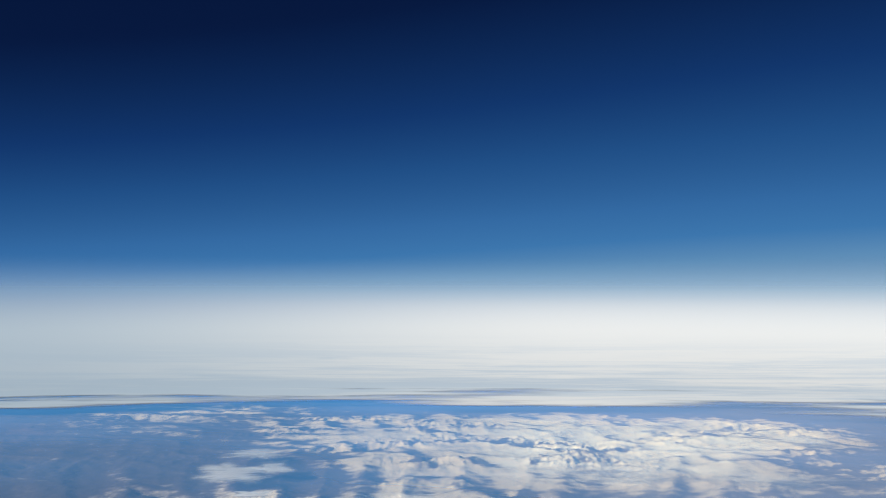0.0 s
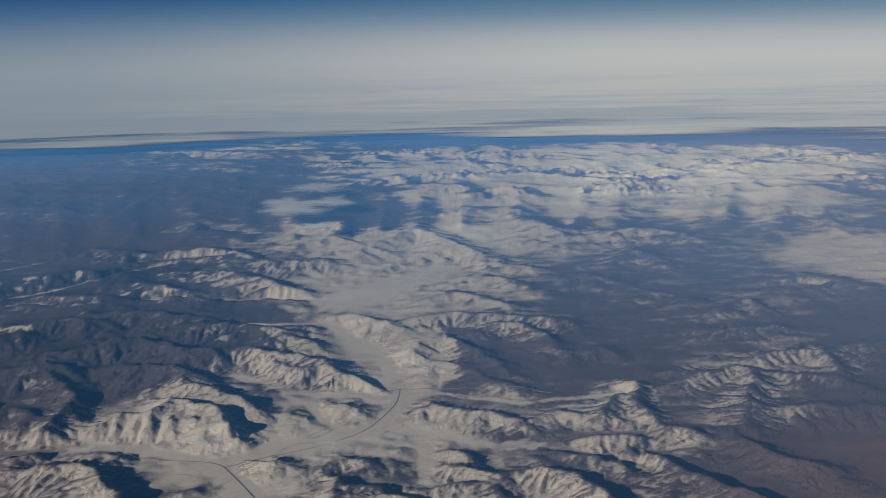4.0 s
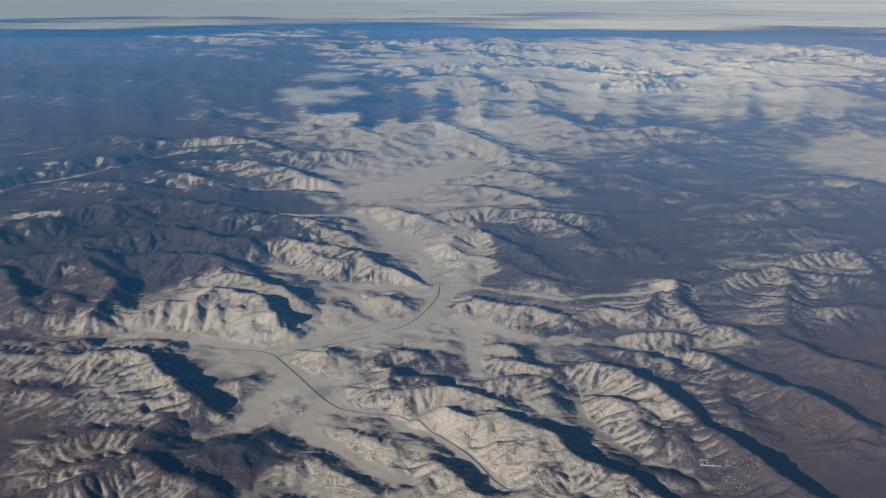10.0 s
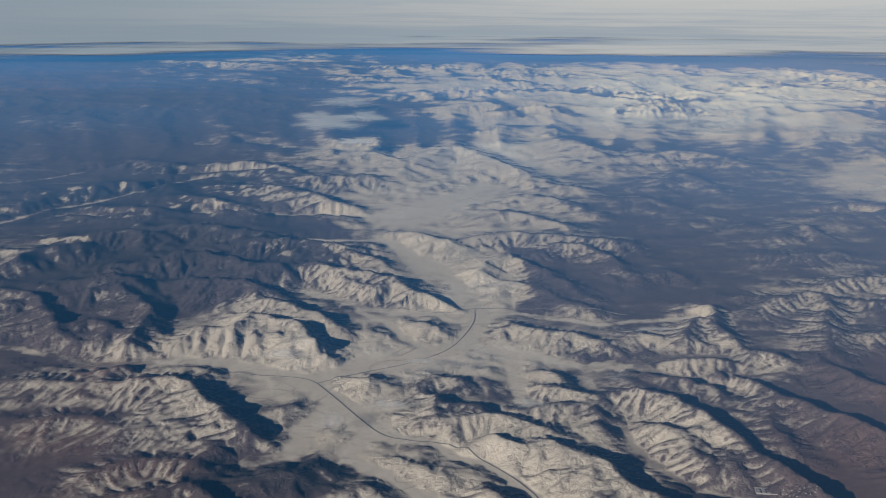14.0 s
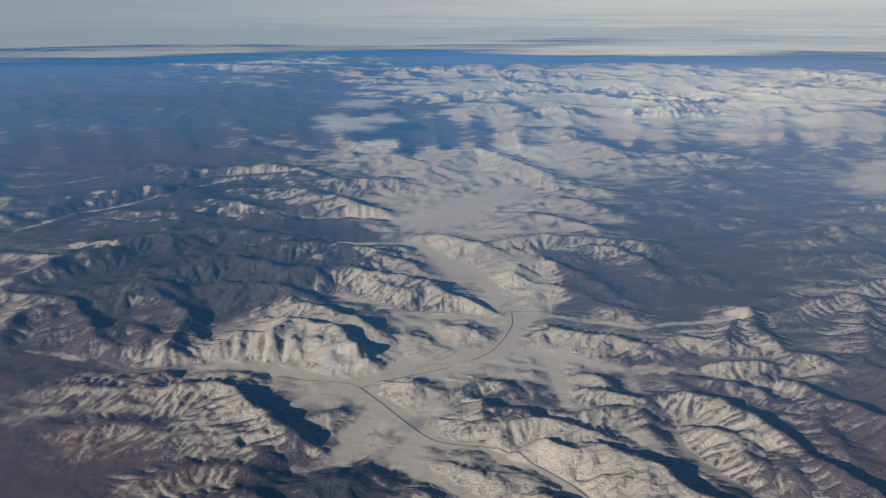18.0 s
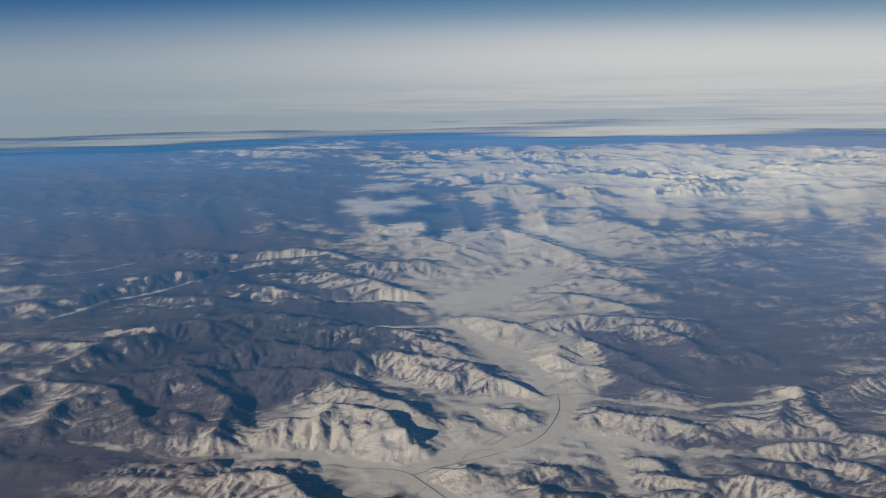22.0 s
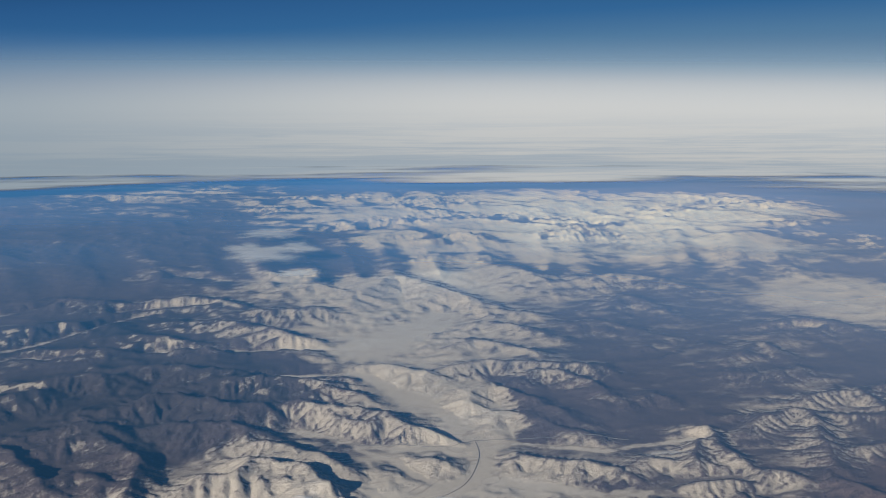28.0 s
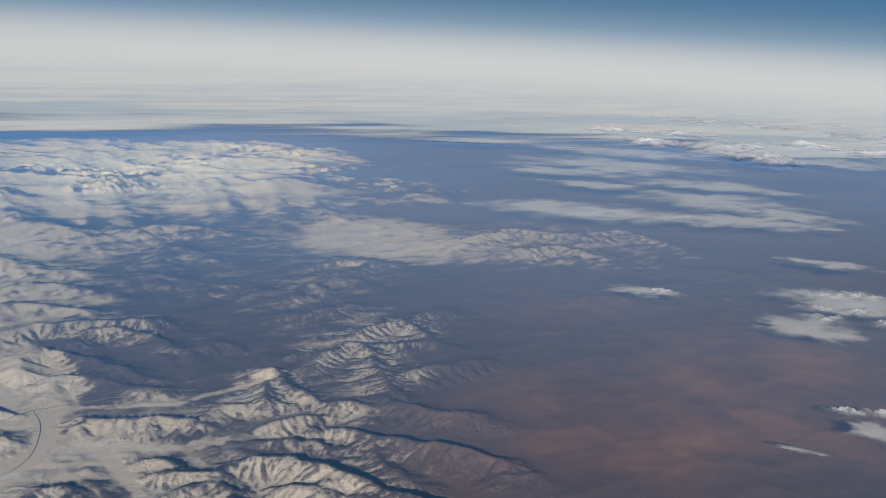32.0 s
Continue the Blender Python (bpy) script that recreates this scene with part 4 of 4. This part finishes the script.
def sheet(name, x, y, z, material, wrap, attrs=None, smooth=True):
    """One grid mesh; wrap closes it round in the second direction."""
    n, m = x.shape
    ids = np.arange(n * m).reshape(n, m)
    right = np.roll(ids, -1, axis=1) if wrap else ids[:, 1:]
    left = ids if wrap else ids[:, :-1]
    quads = np.stack([left[:-1], right[:-1], right[1:], left[1:]], -1).reshape(-1, 4)
    return mesh_of(name, np.stack([x.ravel(), y.ravel(), z.ravel()], -1), quads, material, attrs, smooth)


def mesh_of(name, verts, quads, material, attrs=None, smooth=True):
    me = bpy.data.meshes.new(name)
    me.vertices.add(len(verts))
    me.vertices.foreach_set("co", verts.astype(np.float32).ravel())
    me.loops.add(len(quads) * 4)
    me.loops.foreach_set("vertex_index", quads.astype(np.int32).ravel())
    me.polygons.add(len(quads))
    me.polygons.foreach_set("loop_start", np.arange(0, len(quads) * 4, 4, dtype=np.int32))
    me.polygons.foreach_set("use_smooth", np.full(len(quads), smooth))
    me.update(calc_edges=True)
    for key, values in (attrs or {}).items():
        at = me.attributes.new(key, "FLOAT", "POINT")
        at.data.foreach_set("value", values.astype(np.float32).ravel())
    me.materials.append(material)
    return new(name, me)


CX, CY = -12.0, -15.0
near_r = spread(0.02, 130.0, lambda r: 2 + r * 0.06)
fine_r = spread(130.0, 320.0, lambda r: r * r * 1.15e-5)
mid_r = spread(320.0, 1100.0, lambda r: r * 0.0042)
far_r = spread(1100.0, 4850.0, lambda r: r * 0.03)
radii = near_r[:-1] + fine_r[:-1] + mid_r[:-1] + far_r
bearings = list(np.linspace(-34, 62, 1480)) + list(np.linspace(62, 326, 150)[1:-1])
gx, gy = polar(radii, bearings, CX, CY)
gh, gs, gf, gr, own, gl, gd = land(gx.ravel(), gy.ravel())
gz = gh.reshape(gx.shape) + base(gx, gy)
co = np.stack([gx.ravel(), gy.ravel(), gz.ravel()], -1)
rows_n, cols_n = gx.shape
ids = np.arange(rows_n * cols_n).reshape(rows_n, cols_n)
nxt = np.roll(ids, -1, axis=1)
quads = np.stack([ids[:-1], nxt[:-1], nxt[1:], ids[1:]], -1).reshape(-1, 4)
flat = np.cross(co[quads[:, 2]] - co[quads[:, 0]], co[quads[:, 3]] - co[quads[:, 1]])
normals = np.stack([sum(np.bincount(quads[:, k], flat[:, i], len(co)) for k in range(4)) for i in range(3)], -1)
normals /= np.linalg.norm(normals, axis=1)[:, None] + 1e-12
normals *= np.where(normals[:, 2:] < 0, -1, 1)
# each ridge is a solid of its own that stands on the ground sheet
qo = np.where((own[quads] == own[quads[:, :1]]).all(axis=1), own[quads[:, 0]], -1)
lab = np.where(qo >= 0, np.arange(len(qo)), -1).reshape(rows_n - 1, cols_n)
own2 = qo.reshape(lab.shape)
while True:
    was = lab.copy()
    for axis in (0, 1):
        for turn in (1, -1):
            side = np.roll(lab, turn, axis)
            same = (np.roll(own2, turn, axis) == own2) & (own2 >= 0)
            if axis == 0:
                same[0 if turn == 1 else -1] = False
            lab = np.where(same & (side > lab), side, lab)
    flat_lab = lab.ravel()
    lab = np.where(lab >= 0, flat_lab[np.maximum(lab, 0)], -1)
    if (lab == was).all():
        break
sizes = np.bincount(lab[lab >= 0], minlength=len(qo))
best = {}
for piece in np.nonzero(sizes)[0]:
    o = int(qo[piece])
    if sizes[piece] > best.get(o, (0, 0))[0]:
        best[o] = (int(sizes[piece]), int(piece))
kept = np.array([piece for _, piece in best.values()])
qo = np.where(np.isin(lab.ravel(), kept), qo, -1)
count = np.bincount(quads.ravel(), minlength=len(co))
owned = np.bincount(quads[qo >= 0].ravel(), minlength=len(co))
buried = (count == owned) & (count > 0)
low = co.copy()
low[buried, 2] -= 0.75 * np.maximum(gh, 0)[buried] + 0.1


def normals_on(ob, n):
    ob.data.normals_split_custom_set_from_vertices(n)


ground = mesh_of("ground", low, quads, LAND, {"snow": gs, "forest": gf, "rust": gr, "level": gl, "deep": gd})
normals_on(ground, normals)
tagged(ground, "snow-streaked brown winter land of valleys and steppe", "ground", kind="structure")

for number in range(len(RIDGES)):
    mine = quads[qo == number]
    if len(mine) < 60:
        continue
    used, back_to = np.unique(mine.ravel(), return_inverse=True)
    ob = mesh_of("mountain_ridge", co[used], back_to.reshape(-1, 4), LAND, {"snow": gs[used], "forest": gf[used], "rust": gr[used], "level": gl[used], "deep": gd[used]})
    normals_on(ob, normals[used])
    white, wooded = float(np.mean(gs[used] > 0.5)), float(gf[used].mean())
    if wooded > 0.45:
        text = "dark wooded mountain ridge with thin streaks of snow"
    elif white > 0.6:
        text = "snow-covered mountain ridge with brown ribs and gullies"
    elif white > 0.25:
        text = "brown mountain ridge with snow lying in its gullies"
    else:
        text = "bare brown mountain ridge above the winter steppe"
    tagged(ob, text, "mountain", "mountain ridges")


# ---- roads ----
def smooth_line(line, gap):
    """Points every gap along a soft curve through the line."""
    pts = [Vector(p) for p in line]
    pts = [2 * pts[0] - pts[1]] + pts + [2 * pts[-1] - pts[-2]]
    out = []
    for a, b, c, d in zip(pts, pts[1:], pts[2:], pts[3:]):
        n = max(2, int((c - b).length / gap))
        for i in range(n):
            t = i / n
            out.append(0.5 * (2 * b + (c - a) * t + (2 * a - 5 * b + 4 * c - d) * t * t + (3 * b - a - 3 * c + d) * t ** 3))
    return np.array([tuple(p) for p in out + [pts[-2]]])


for width, line in ROADS:
    mid = smooth_line(line, 0.7)
    way = np.gradient(mid, axis=0)
    side = np.stack([-way[:, 1], way[:, 0]], -1) / (np.linalg.norm(way, axis=1)[:, None] + 1e-9)
    strip = np.stack([mid + side * width * k for k in (-1.1, -0.5, 0.5, 1.1)], 1)
    sx, sy = strip[..., 0], strip[..., 1]
    level = land(sx.ravel(), sy.ravel())[0].reshape(sx.shape).max(axis=1, keepdims=True) + 0.09 + base(sx, sy)
    level = level + np.array([-0.25, 0, 0, -0.25])
    tagged(sheet("road", sx, sy, level, ROADBED, False), "dark asphalt road on a low bank through the snowy valley", "road", kind="structure")

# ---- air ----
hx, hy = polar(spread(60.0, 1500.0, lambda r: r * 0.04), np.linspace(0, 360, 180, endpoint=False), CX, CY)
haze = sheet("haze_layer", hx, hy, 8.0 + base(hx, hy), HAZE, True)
tagged(haze, "thin blue haze lying over the land", "haze", kind="structure")

dr = spread(800.0, 4880.0, lambda r: r * 0.012)
db = list(np.linspace(-60, 85, 420)) + list(np.linspace(85, 300, 120)[1:-1])
dx, dy = polar(dr, db, 0, 0)
rr = np.hypot(dx, dy)
# the far rim bends up past eye level to carry the painted haze
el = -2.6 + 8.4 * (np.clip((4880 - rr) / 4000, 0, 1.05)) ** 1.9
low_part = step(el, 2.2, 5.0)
dz = np.where(rr < 1000, 8.8 + base(dx, dy), EYE_H - rr * np.tan(np.radians(el))) + 0.12 * low_part * step(rr, 1100, 1500) * fbm(dx.ravel() / 60, dy.ravel() / 30, 3, 19).reshape(dx.shape)
edge = rr - 100 * fbm(dx.ravel() / 260, dy.ravel() / 70, 4, 2).reshape(dx.shape)
cover = step(edge, 760, 1010) * 1.5
fade = step(el, -2.0, 2.4)
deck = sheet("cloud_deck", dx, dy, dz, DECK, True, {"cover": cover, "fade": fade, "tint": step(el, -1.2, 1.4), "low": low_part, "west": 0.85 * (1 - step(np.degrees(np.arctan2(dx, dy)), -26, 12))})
tagged(deck, "far white sheet of stratus merging into painted haze at the horizon", "cloud", kind="structure")


# ---- clouds ----
def cloud(name, label, x, y, z, rx, ry, thick, turn=0.0, lumps=0.5, seed=0, group="", density=1.0):
    """A heap of cloud: a lumpy dome that thins out to the edge."""
    rings, around = 26, 72
    q, b = np.meshgrid(np.linspace(0.0, 1.0, rings), np.linspace(0, 2 * np.pi, around, endpoint=False), indexing="ij")
    fx, fy = (q * np.sin(b)).ravel(), (q * np.cos(b)).ravel()
    edge = 1 + 0.35 * fbm(np.sin(b).ravel() * 1.6 + seed, np.cos(b).ravel() * 1.6, 3, seed)
    c, s = math.cos(radians(turn)), math.sin(radians(turn))
    lx, ly = fx * rx * edge, fy * ry * edge
    wx, wy = x + lx * c - ly * s, y + lx * s + ly * c
    dome = np.clip(1 - q.ravel() ** 2, 0, 1) ** 1.5
    lump = fbm(wx / (ry * 0.55), wy / (ry * 0.45), 4, seed + 5)
    top = z + thick * dome * (0.7 + lumps * lump)

    cover = density * np.clip(1.25 * (1 - q.ravel() ** 1.6) + 0.25 * lump, 0, 1.2)
    n = rings * around
    ids = np.arange(n).reshape(rings, around)
    nxt = np.roll(ids, -1, axis=1)
    up = np.stack([ids[:-1], nxt[:-1], nxt[1:], ids[1:]], -1).reshape(-1, 4)
    ob = mesh_of(name, np.stack([wx, wy, top + base(wx, wy)], -1), up, CLOUD, {"cover": cover})
    return tagged(ob, label, "cloud", group)


LABEL_0 = "pale grey lens-shaped cloud floating above the valley"
LABEL_1 = "thin torn sheet of white stratus over snowy hills"
LABEL_2 = "bright sunlit heap of cumulus near the horizon"
LABEL_3 = "low flat cloud casting a dark shadow on brown steppe"
cloud("cloud", LABEL_0, -74, 495, 7.2, 26, 39, 0.75, 8, 0.15, 1, "lens clouds above the valley")
cloud("cloud", LABEL_0, -73, 556, 7.2, 19, 26, 0.5, 7, 0.15, 2, "lens clouds above the valley")
cloud("cloud", LABEL_0, -57, 511, 7.2, 14, 29, 0.5, 6, 0.15, 3, "lens clouds above the valley")
cloud("cloud", LABEL_0, -56, 443, 7.2, 15, 10, 0.4, 7, 0.15, 4, "lens clouds above the valley")
cloud("stratus_cloud", LABEL_1, 118, 502, 7.2, 66, 40, 0.3, -13, 0.15, 5, "stratus sheets", 0.62)
cloud("stratus_cloud", LABEL_1, 180, 485, 7.2, 52, 36, 0.3, -18, 0.15, 6, "stratus sheets", 0.62)
cloud("stratus_cloud", LABEL_1, 253, 618, 7.2, 25, 24, 0.3, -22, 0.15, 10, "stratus sheets")
cloud("low_cloud", LABEL_3, 219, 198, 7.2, 24, 17, 0.6, -55, 0.15, 11, "low clouds over the steppe")
cloud("low_cloud", LABEL_3, 259, 219, 7.2, 25, 23, 0.5, -56, 0.15, 12, "low clouds over the steppe")
cloud("low_cloud", LABEL_3, 269, 207, 7.2, 13, 27, 0.5, -58, 0.15, 13, "low clouds over the steppe")
cloud("low_cloud", LABEL_3, 202, 258, 7.2, 14, 10, 0.4, -46, 0.15, 14, "low clouds over the steppe")
cloud("low_cloud", LABEL_3, 159, 135, 7.2, 8, 9, 0.4, -59, 0.15, 15, "low clouds over the steppe")
cloud("low_cloud", LABEL_3, 133, 136, 7.2, 8, 2, 0.25, -56, 0.15, 16, "low clouds over the steppe")
cloud("stratus_cloud", LABEL_1, 291, 404, 7.2, 63, 44, 0.4, -41, 0.15, 17, "stratus sheets")
cloud("stratus_cloud", LABEL_1, 321, 371, 7.2, 50, 35, 0.4, -46, 0.15, 18, "stratus sheets")
cloud("stratus_cloud", LABEL_1, 399, 395, 7.2, 66, 54, 0.4, -49, 0.15, 19, "stratus sheets")
cloud("stratus_cloud", LABEL_1, 401, 345, 7.2, 40, 28, 0.4, -53, 0.15, 20, "stratus sheets")
cloud("stratus_cloud", LABEL_1, 369, 468, 7.2, 40, 23, 0.4, -43, 0.15, 22, "stratus sheets")
cloud("stratus_cloud", LABEL_1, 451, 541, 7.2, 100, 57, 0.5, -43, 0.15, 23, "stratus sheets")
cloud("stratus_cloud", LABEL_1, 391, 522, 7.2, 49, 31, 0.5, -41, 0.15, 24, "stratus sheets")
cloud("stratus_cloud", LABEL_1, 534, 604, 7.2, 88, 56, 0.5, -45, 0.15, 25, "stratus sheets")
cloud("cumulus_cloud", LABEL_2, 629, 604, 9.6, 49, 66, 5.4, -49, 0.8, 26, "cumulus heaps")
cloud("cumulus_cloud", LABEL_2, 603, 528, 9.6, 26, 65, 6.4, -52, 0.8, 27, "cumulus heaps")
cloud("cumulus_cloud", LABEL_2, 593, 644, 9.6, 39, 45, 5.4, -45, 0.8, 28, "cumulus heaps")
cloud("cumulus_cloud", LABEL_2, 605, 509, 9.6, 17, 45, 5.4, -53, 0.8, 29, "cumulus heaps")
cloud("cumulus_cloud", LABEL_2, 950, 671, 9.6, 51, 78, 4.2, -57, 0.8, 30, "cumulus heaps")
cloud("stratus_cloud", LABEL_1, 681, 516, 7.2, 65, 70, 0.5, -55, 0.15, 31, "stratus sheets")
cloud("stratus_cloud", LABEL_1, 848, 622, 7.2, 105, 92, 0.5, -56, 0.15, 32, "stratus sheets")
cloud("cumulus_cloud", LABEL_2, 648, 754, 9.6, 38, 44, 4.2, -43, 0.8, 33, "cumulus heaps")
cloud("cumulus_cloud", LABEL_2, 704, 708, 9.6, 47, 51, 4.2, -47, 0.8, 34, "cumulus heaps")
cloud("cumulus_cloud", LABEL_2, 760, 597, 9.6, 38, 53, 4.2, -54, 0.8, 35, "cumulus heaps")
cloud("cumulus_cloud", LABEL_2, 674, 605, 9.6, 27, 48, 5.4, -51, 0.8, 36, "cumulus heaps")
cloud("cumulus_cloud", LABEL_2, 1083, 801, 9.6, 78, 82, 3.2, -55, 0.8, 37, "cumulus heaps")
cloud("cumulus_cloud", LABEL_2, 933, 796, 9.6, 77, 68, 3.2, -51, 0.8, 38, "cumulus heaps")
cloud("cumulus_cloud", LABEL_2, 892, 865, 9.6, 66, 59, 3.2, -48, 0.8, 39, "cumulus heaps")
cloud("cumulus_cloud", LABEL_2, 764, 541, 9.6, 29, 56, 4.2, -57, 0.8, 40, "cumulus heaps")
cloud("stratus_cloud", LABEL_1, 363, 341, 7.2, 58, 29, 0.5, -51, 0.15, 44, "stratus sheets")
cloud("stratus_cloud", LABEL_1, 316, 257, 7.2, 25, 12, 0.5, -56, 0.15, 45, "stratus sheets")
cloud("stratus_cloud", LABEL_1, 446, 445, 7.2, 71, 40, 0.5, -49, 0.15, 46, "stratus sheets")

LABEL_4 = "thin patch of pale morning mist lying in the snowy valley"
MIST = [(-50, 212, 7, 4), (-25, 187, 7, 4), (24, 203, 5, 6), (37, 230, 9, 4), (-36, 180, 6, 6), (-19, 209, 6, 4), (4, 188, 6, 4)]
for number, (x, y, rx, ry) in enumerate(MIST):
    cloud("mist_patch", LABEL_4, x, y, 3.4, rx, ry, 0.25, 0, 0.15, 60 + number, "mist patches in the valleys", 0.6)
PUFFS = [(236, 203, 13, 9), (244, 212, 15, 8), (252, 204, 11, 8), (262, 226, 16, 9), (276, 218, 14, 10), (248, 190, 10, 6), (170, 141, 9, 5), (163, 146, 7, 3), (208, 252, 12, 5)]
for number, (x, y, rx, ry) in enumerate(PUFFS):
    cloud("low_cloud", LABEL_3, x, y, 7.0, rx, ry, 1.6, -52, 0.7, 80 + number, "low clouds over the steppe", 0.6)


# ---- settlements ----
def plain_material(name, low_tone, high_tone, scale):
    m, nt, out, node, maths, mix, ramp, noise_at, attr = nodes_of(name)
    pos = node("ShaderNodeNewGeometry").outputs["Position"]
    b = node("ShaderNodeBsdfPrincipled", Base_Color=mix(noise_at(pos, scale, 4.0), low_tone, high_tone), Roughness=0.9)
    nt.links.new(b.outputs[0], out.inputs[0])
    return m


PLASTER = plain_material("grey_plaster", (0.16, 0.15, 0.145, 1), (0.30, 0.28, 0.26, 1), 3.0)
ROOFING = plain_material("snowy_roofing", (0.08, 0.075, 0.075, 1), (0.26, 0.26, 0.27, 1), 2.0)
RUBBLE = plain_material("pale_wall", (0.2, 0.19, 0.19, 1), (0.34, 0.32, 0.31, 1), 2.0)


def part(name, verts, faces, material, parent):
    me = bpy.data.meshes.new(name)
    me.from_pydata(verts, [], faces)
    me.materials.append(material)
    ob = new(name, me)
    ob.parent = parent
    return ob


BOX_FACES = [(0, 3, 2, 1), (4, 5, 6, 7), (0, 1, 5, 4), (1, 2, 6, 5), (2, 3, 7, 6), (3, 0, 4, 7)]


def box(a, b, c, d, lo, hi):
    return [(a, c, lo), (b, c, lo), (b, d, lo), (a, d, lo), (a, c, hi), (b, c, hi), (b, d, hi), (a, d, hi)]


def house(length, width, height):
    """A long low building with a pitched roof."""
    home = new("house")
    a, b = length / 2, width / 2
    part("wall", box(-a, a, -b, b, -0.2, height), BOX_FACES, PLASTER, home)
    e = 0.02
    roof = [(-a - e, -b - e, height + 0.004), (a + e, -b - e, height + 0.004), (a + e, b + e, height + 0.004), (-a - e, b + e, height + 0.004), (-a - e, 0, height * 1.7), (a + e, 0, height * 1.7)]
    part("roof", roof, [(0, 3, 2, 1), (0, 1, 5, 4), (2, 3, 4, 5), (0, 4, 3), (1, 2, 5)], ROOFING, home)
    return home


def ground_at(x, y):
    return float(land(np.array([x]), np.array([y]))[0][0]) + float(base(np.array([x]), np.array([y]))[0])


def compound(x, y, length, width, turn):
    """A walled yard with rows of sheds."""
    yard = new("walled_compound")
    a, b = length / 2, width / 2
    for x0, x1, y0, y1 in ((-a, a, -b, -b + 0.07), (-a, a, b - 0.07, b), (-a, -a + 0.07, -b + 0.07, b - 0.07), (a - 0.07, a, -b + 0.07, b - 0.07)):
        part("wall", box(x0, x1, y0, y1, -0.25, 0.03), BOX_FACES, RUBBLE, yard)
    for k in range(3):
        y0 = -b + (k + 0.6) * width / 3.4
        for j in range(4):
            x0 = -a + (j + 0.2) * length / 4.1
            part("shed", box(x0, x0 + length / 6, y0, y0 + width / 9, -0.2, 0.04), BOX_FACES, ROOFING, yard)
    yard.matrix_world = pose(x, y, ground_at(x, y) + 0.04, 0, 0, turn)
    return tagged(yard, "pale walled yard with rows of low grey sheds", "compound")


compound(43.5, 158.4, 3.6, 1.9, -6)
rng = random.Random(4)
for group, label, count, cx, cy, rx, ry, turn in (
    ("houses on the brown slope", "small grey house with a snow-dusted pitched roof", 46, 47.0, 153.5, 3.4, 3.6, -30),
    ("houses at the road fork", "low grey house among snowy streets in the valley", 60, -6.6, 250.6, 4.0, 3.4, 12),
):
    first = house(0.26, 0.13, 0.06)
    for k in range(count):
        gx0, gy0 = rng.uniform(-1, 1), rng.uniform(-1, 1)
        u, v = round(gx0 * 5) / 5 * rx, round(gy0 * 6) / 6 * ry + rng.uniform(-0.08, 0.08)
        c, s = math.cos(radians(turn)), math.sin(radians(turn))
        x, y = cx + u * c - v * s, cy + u * s + v * c
        m = pose(x, y, ground_at(x, y) + 0.03, 0, 0, turn + rng.choice((0, 0, 90)))
        ob = first if k == 0 else copy_thing(first, m)
        if k == 0:
            ob.matrix_world = m
        tagged(ob, label, "house", group)
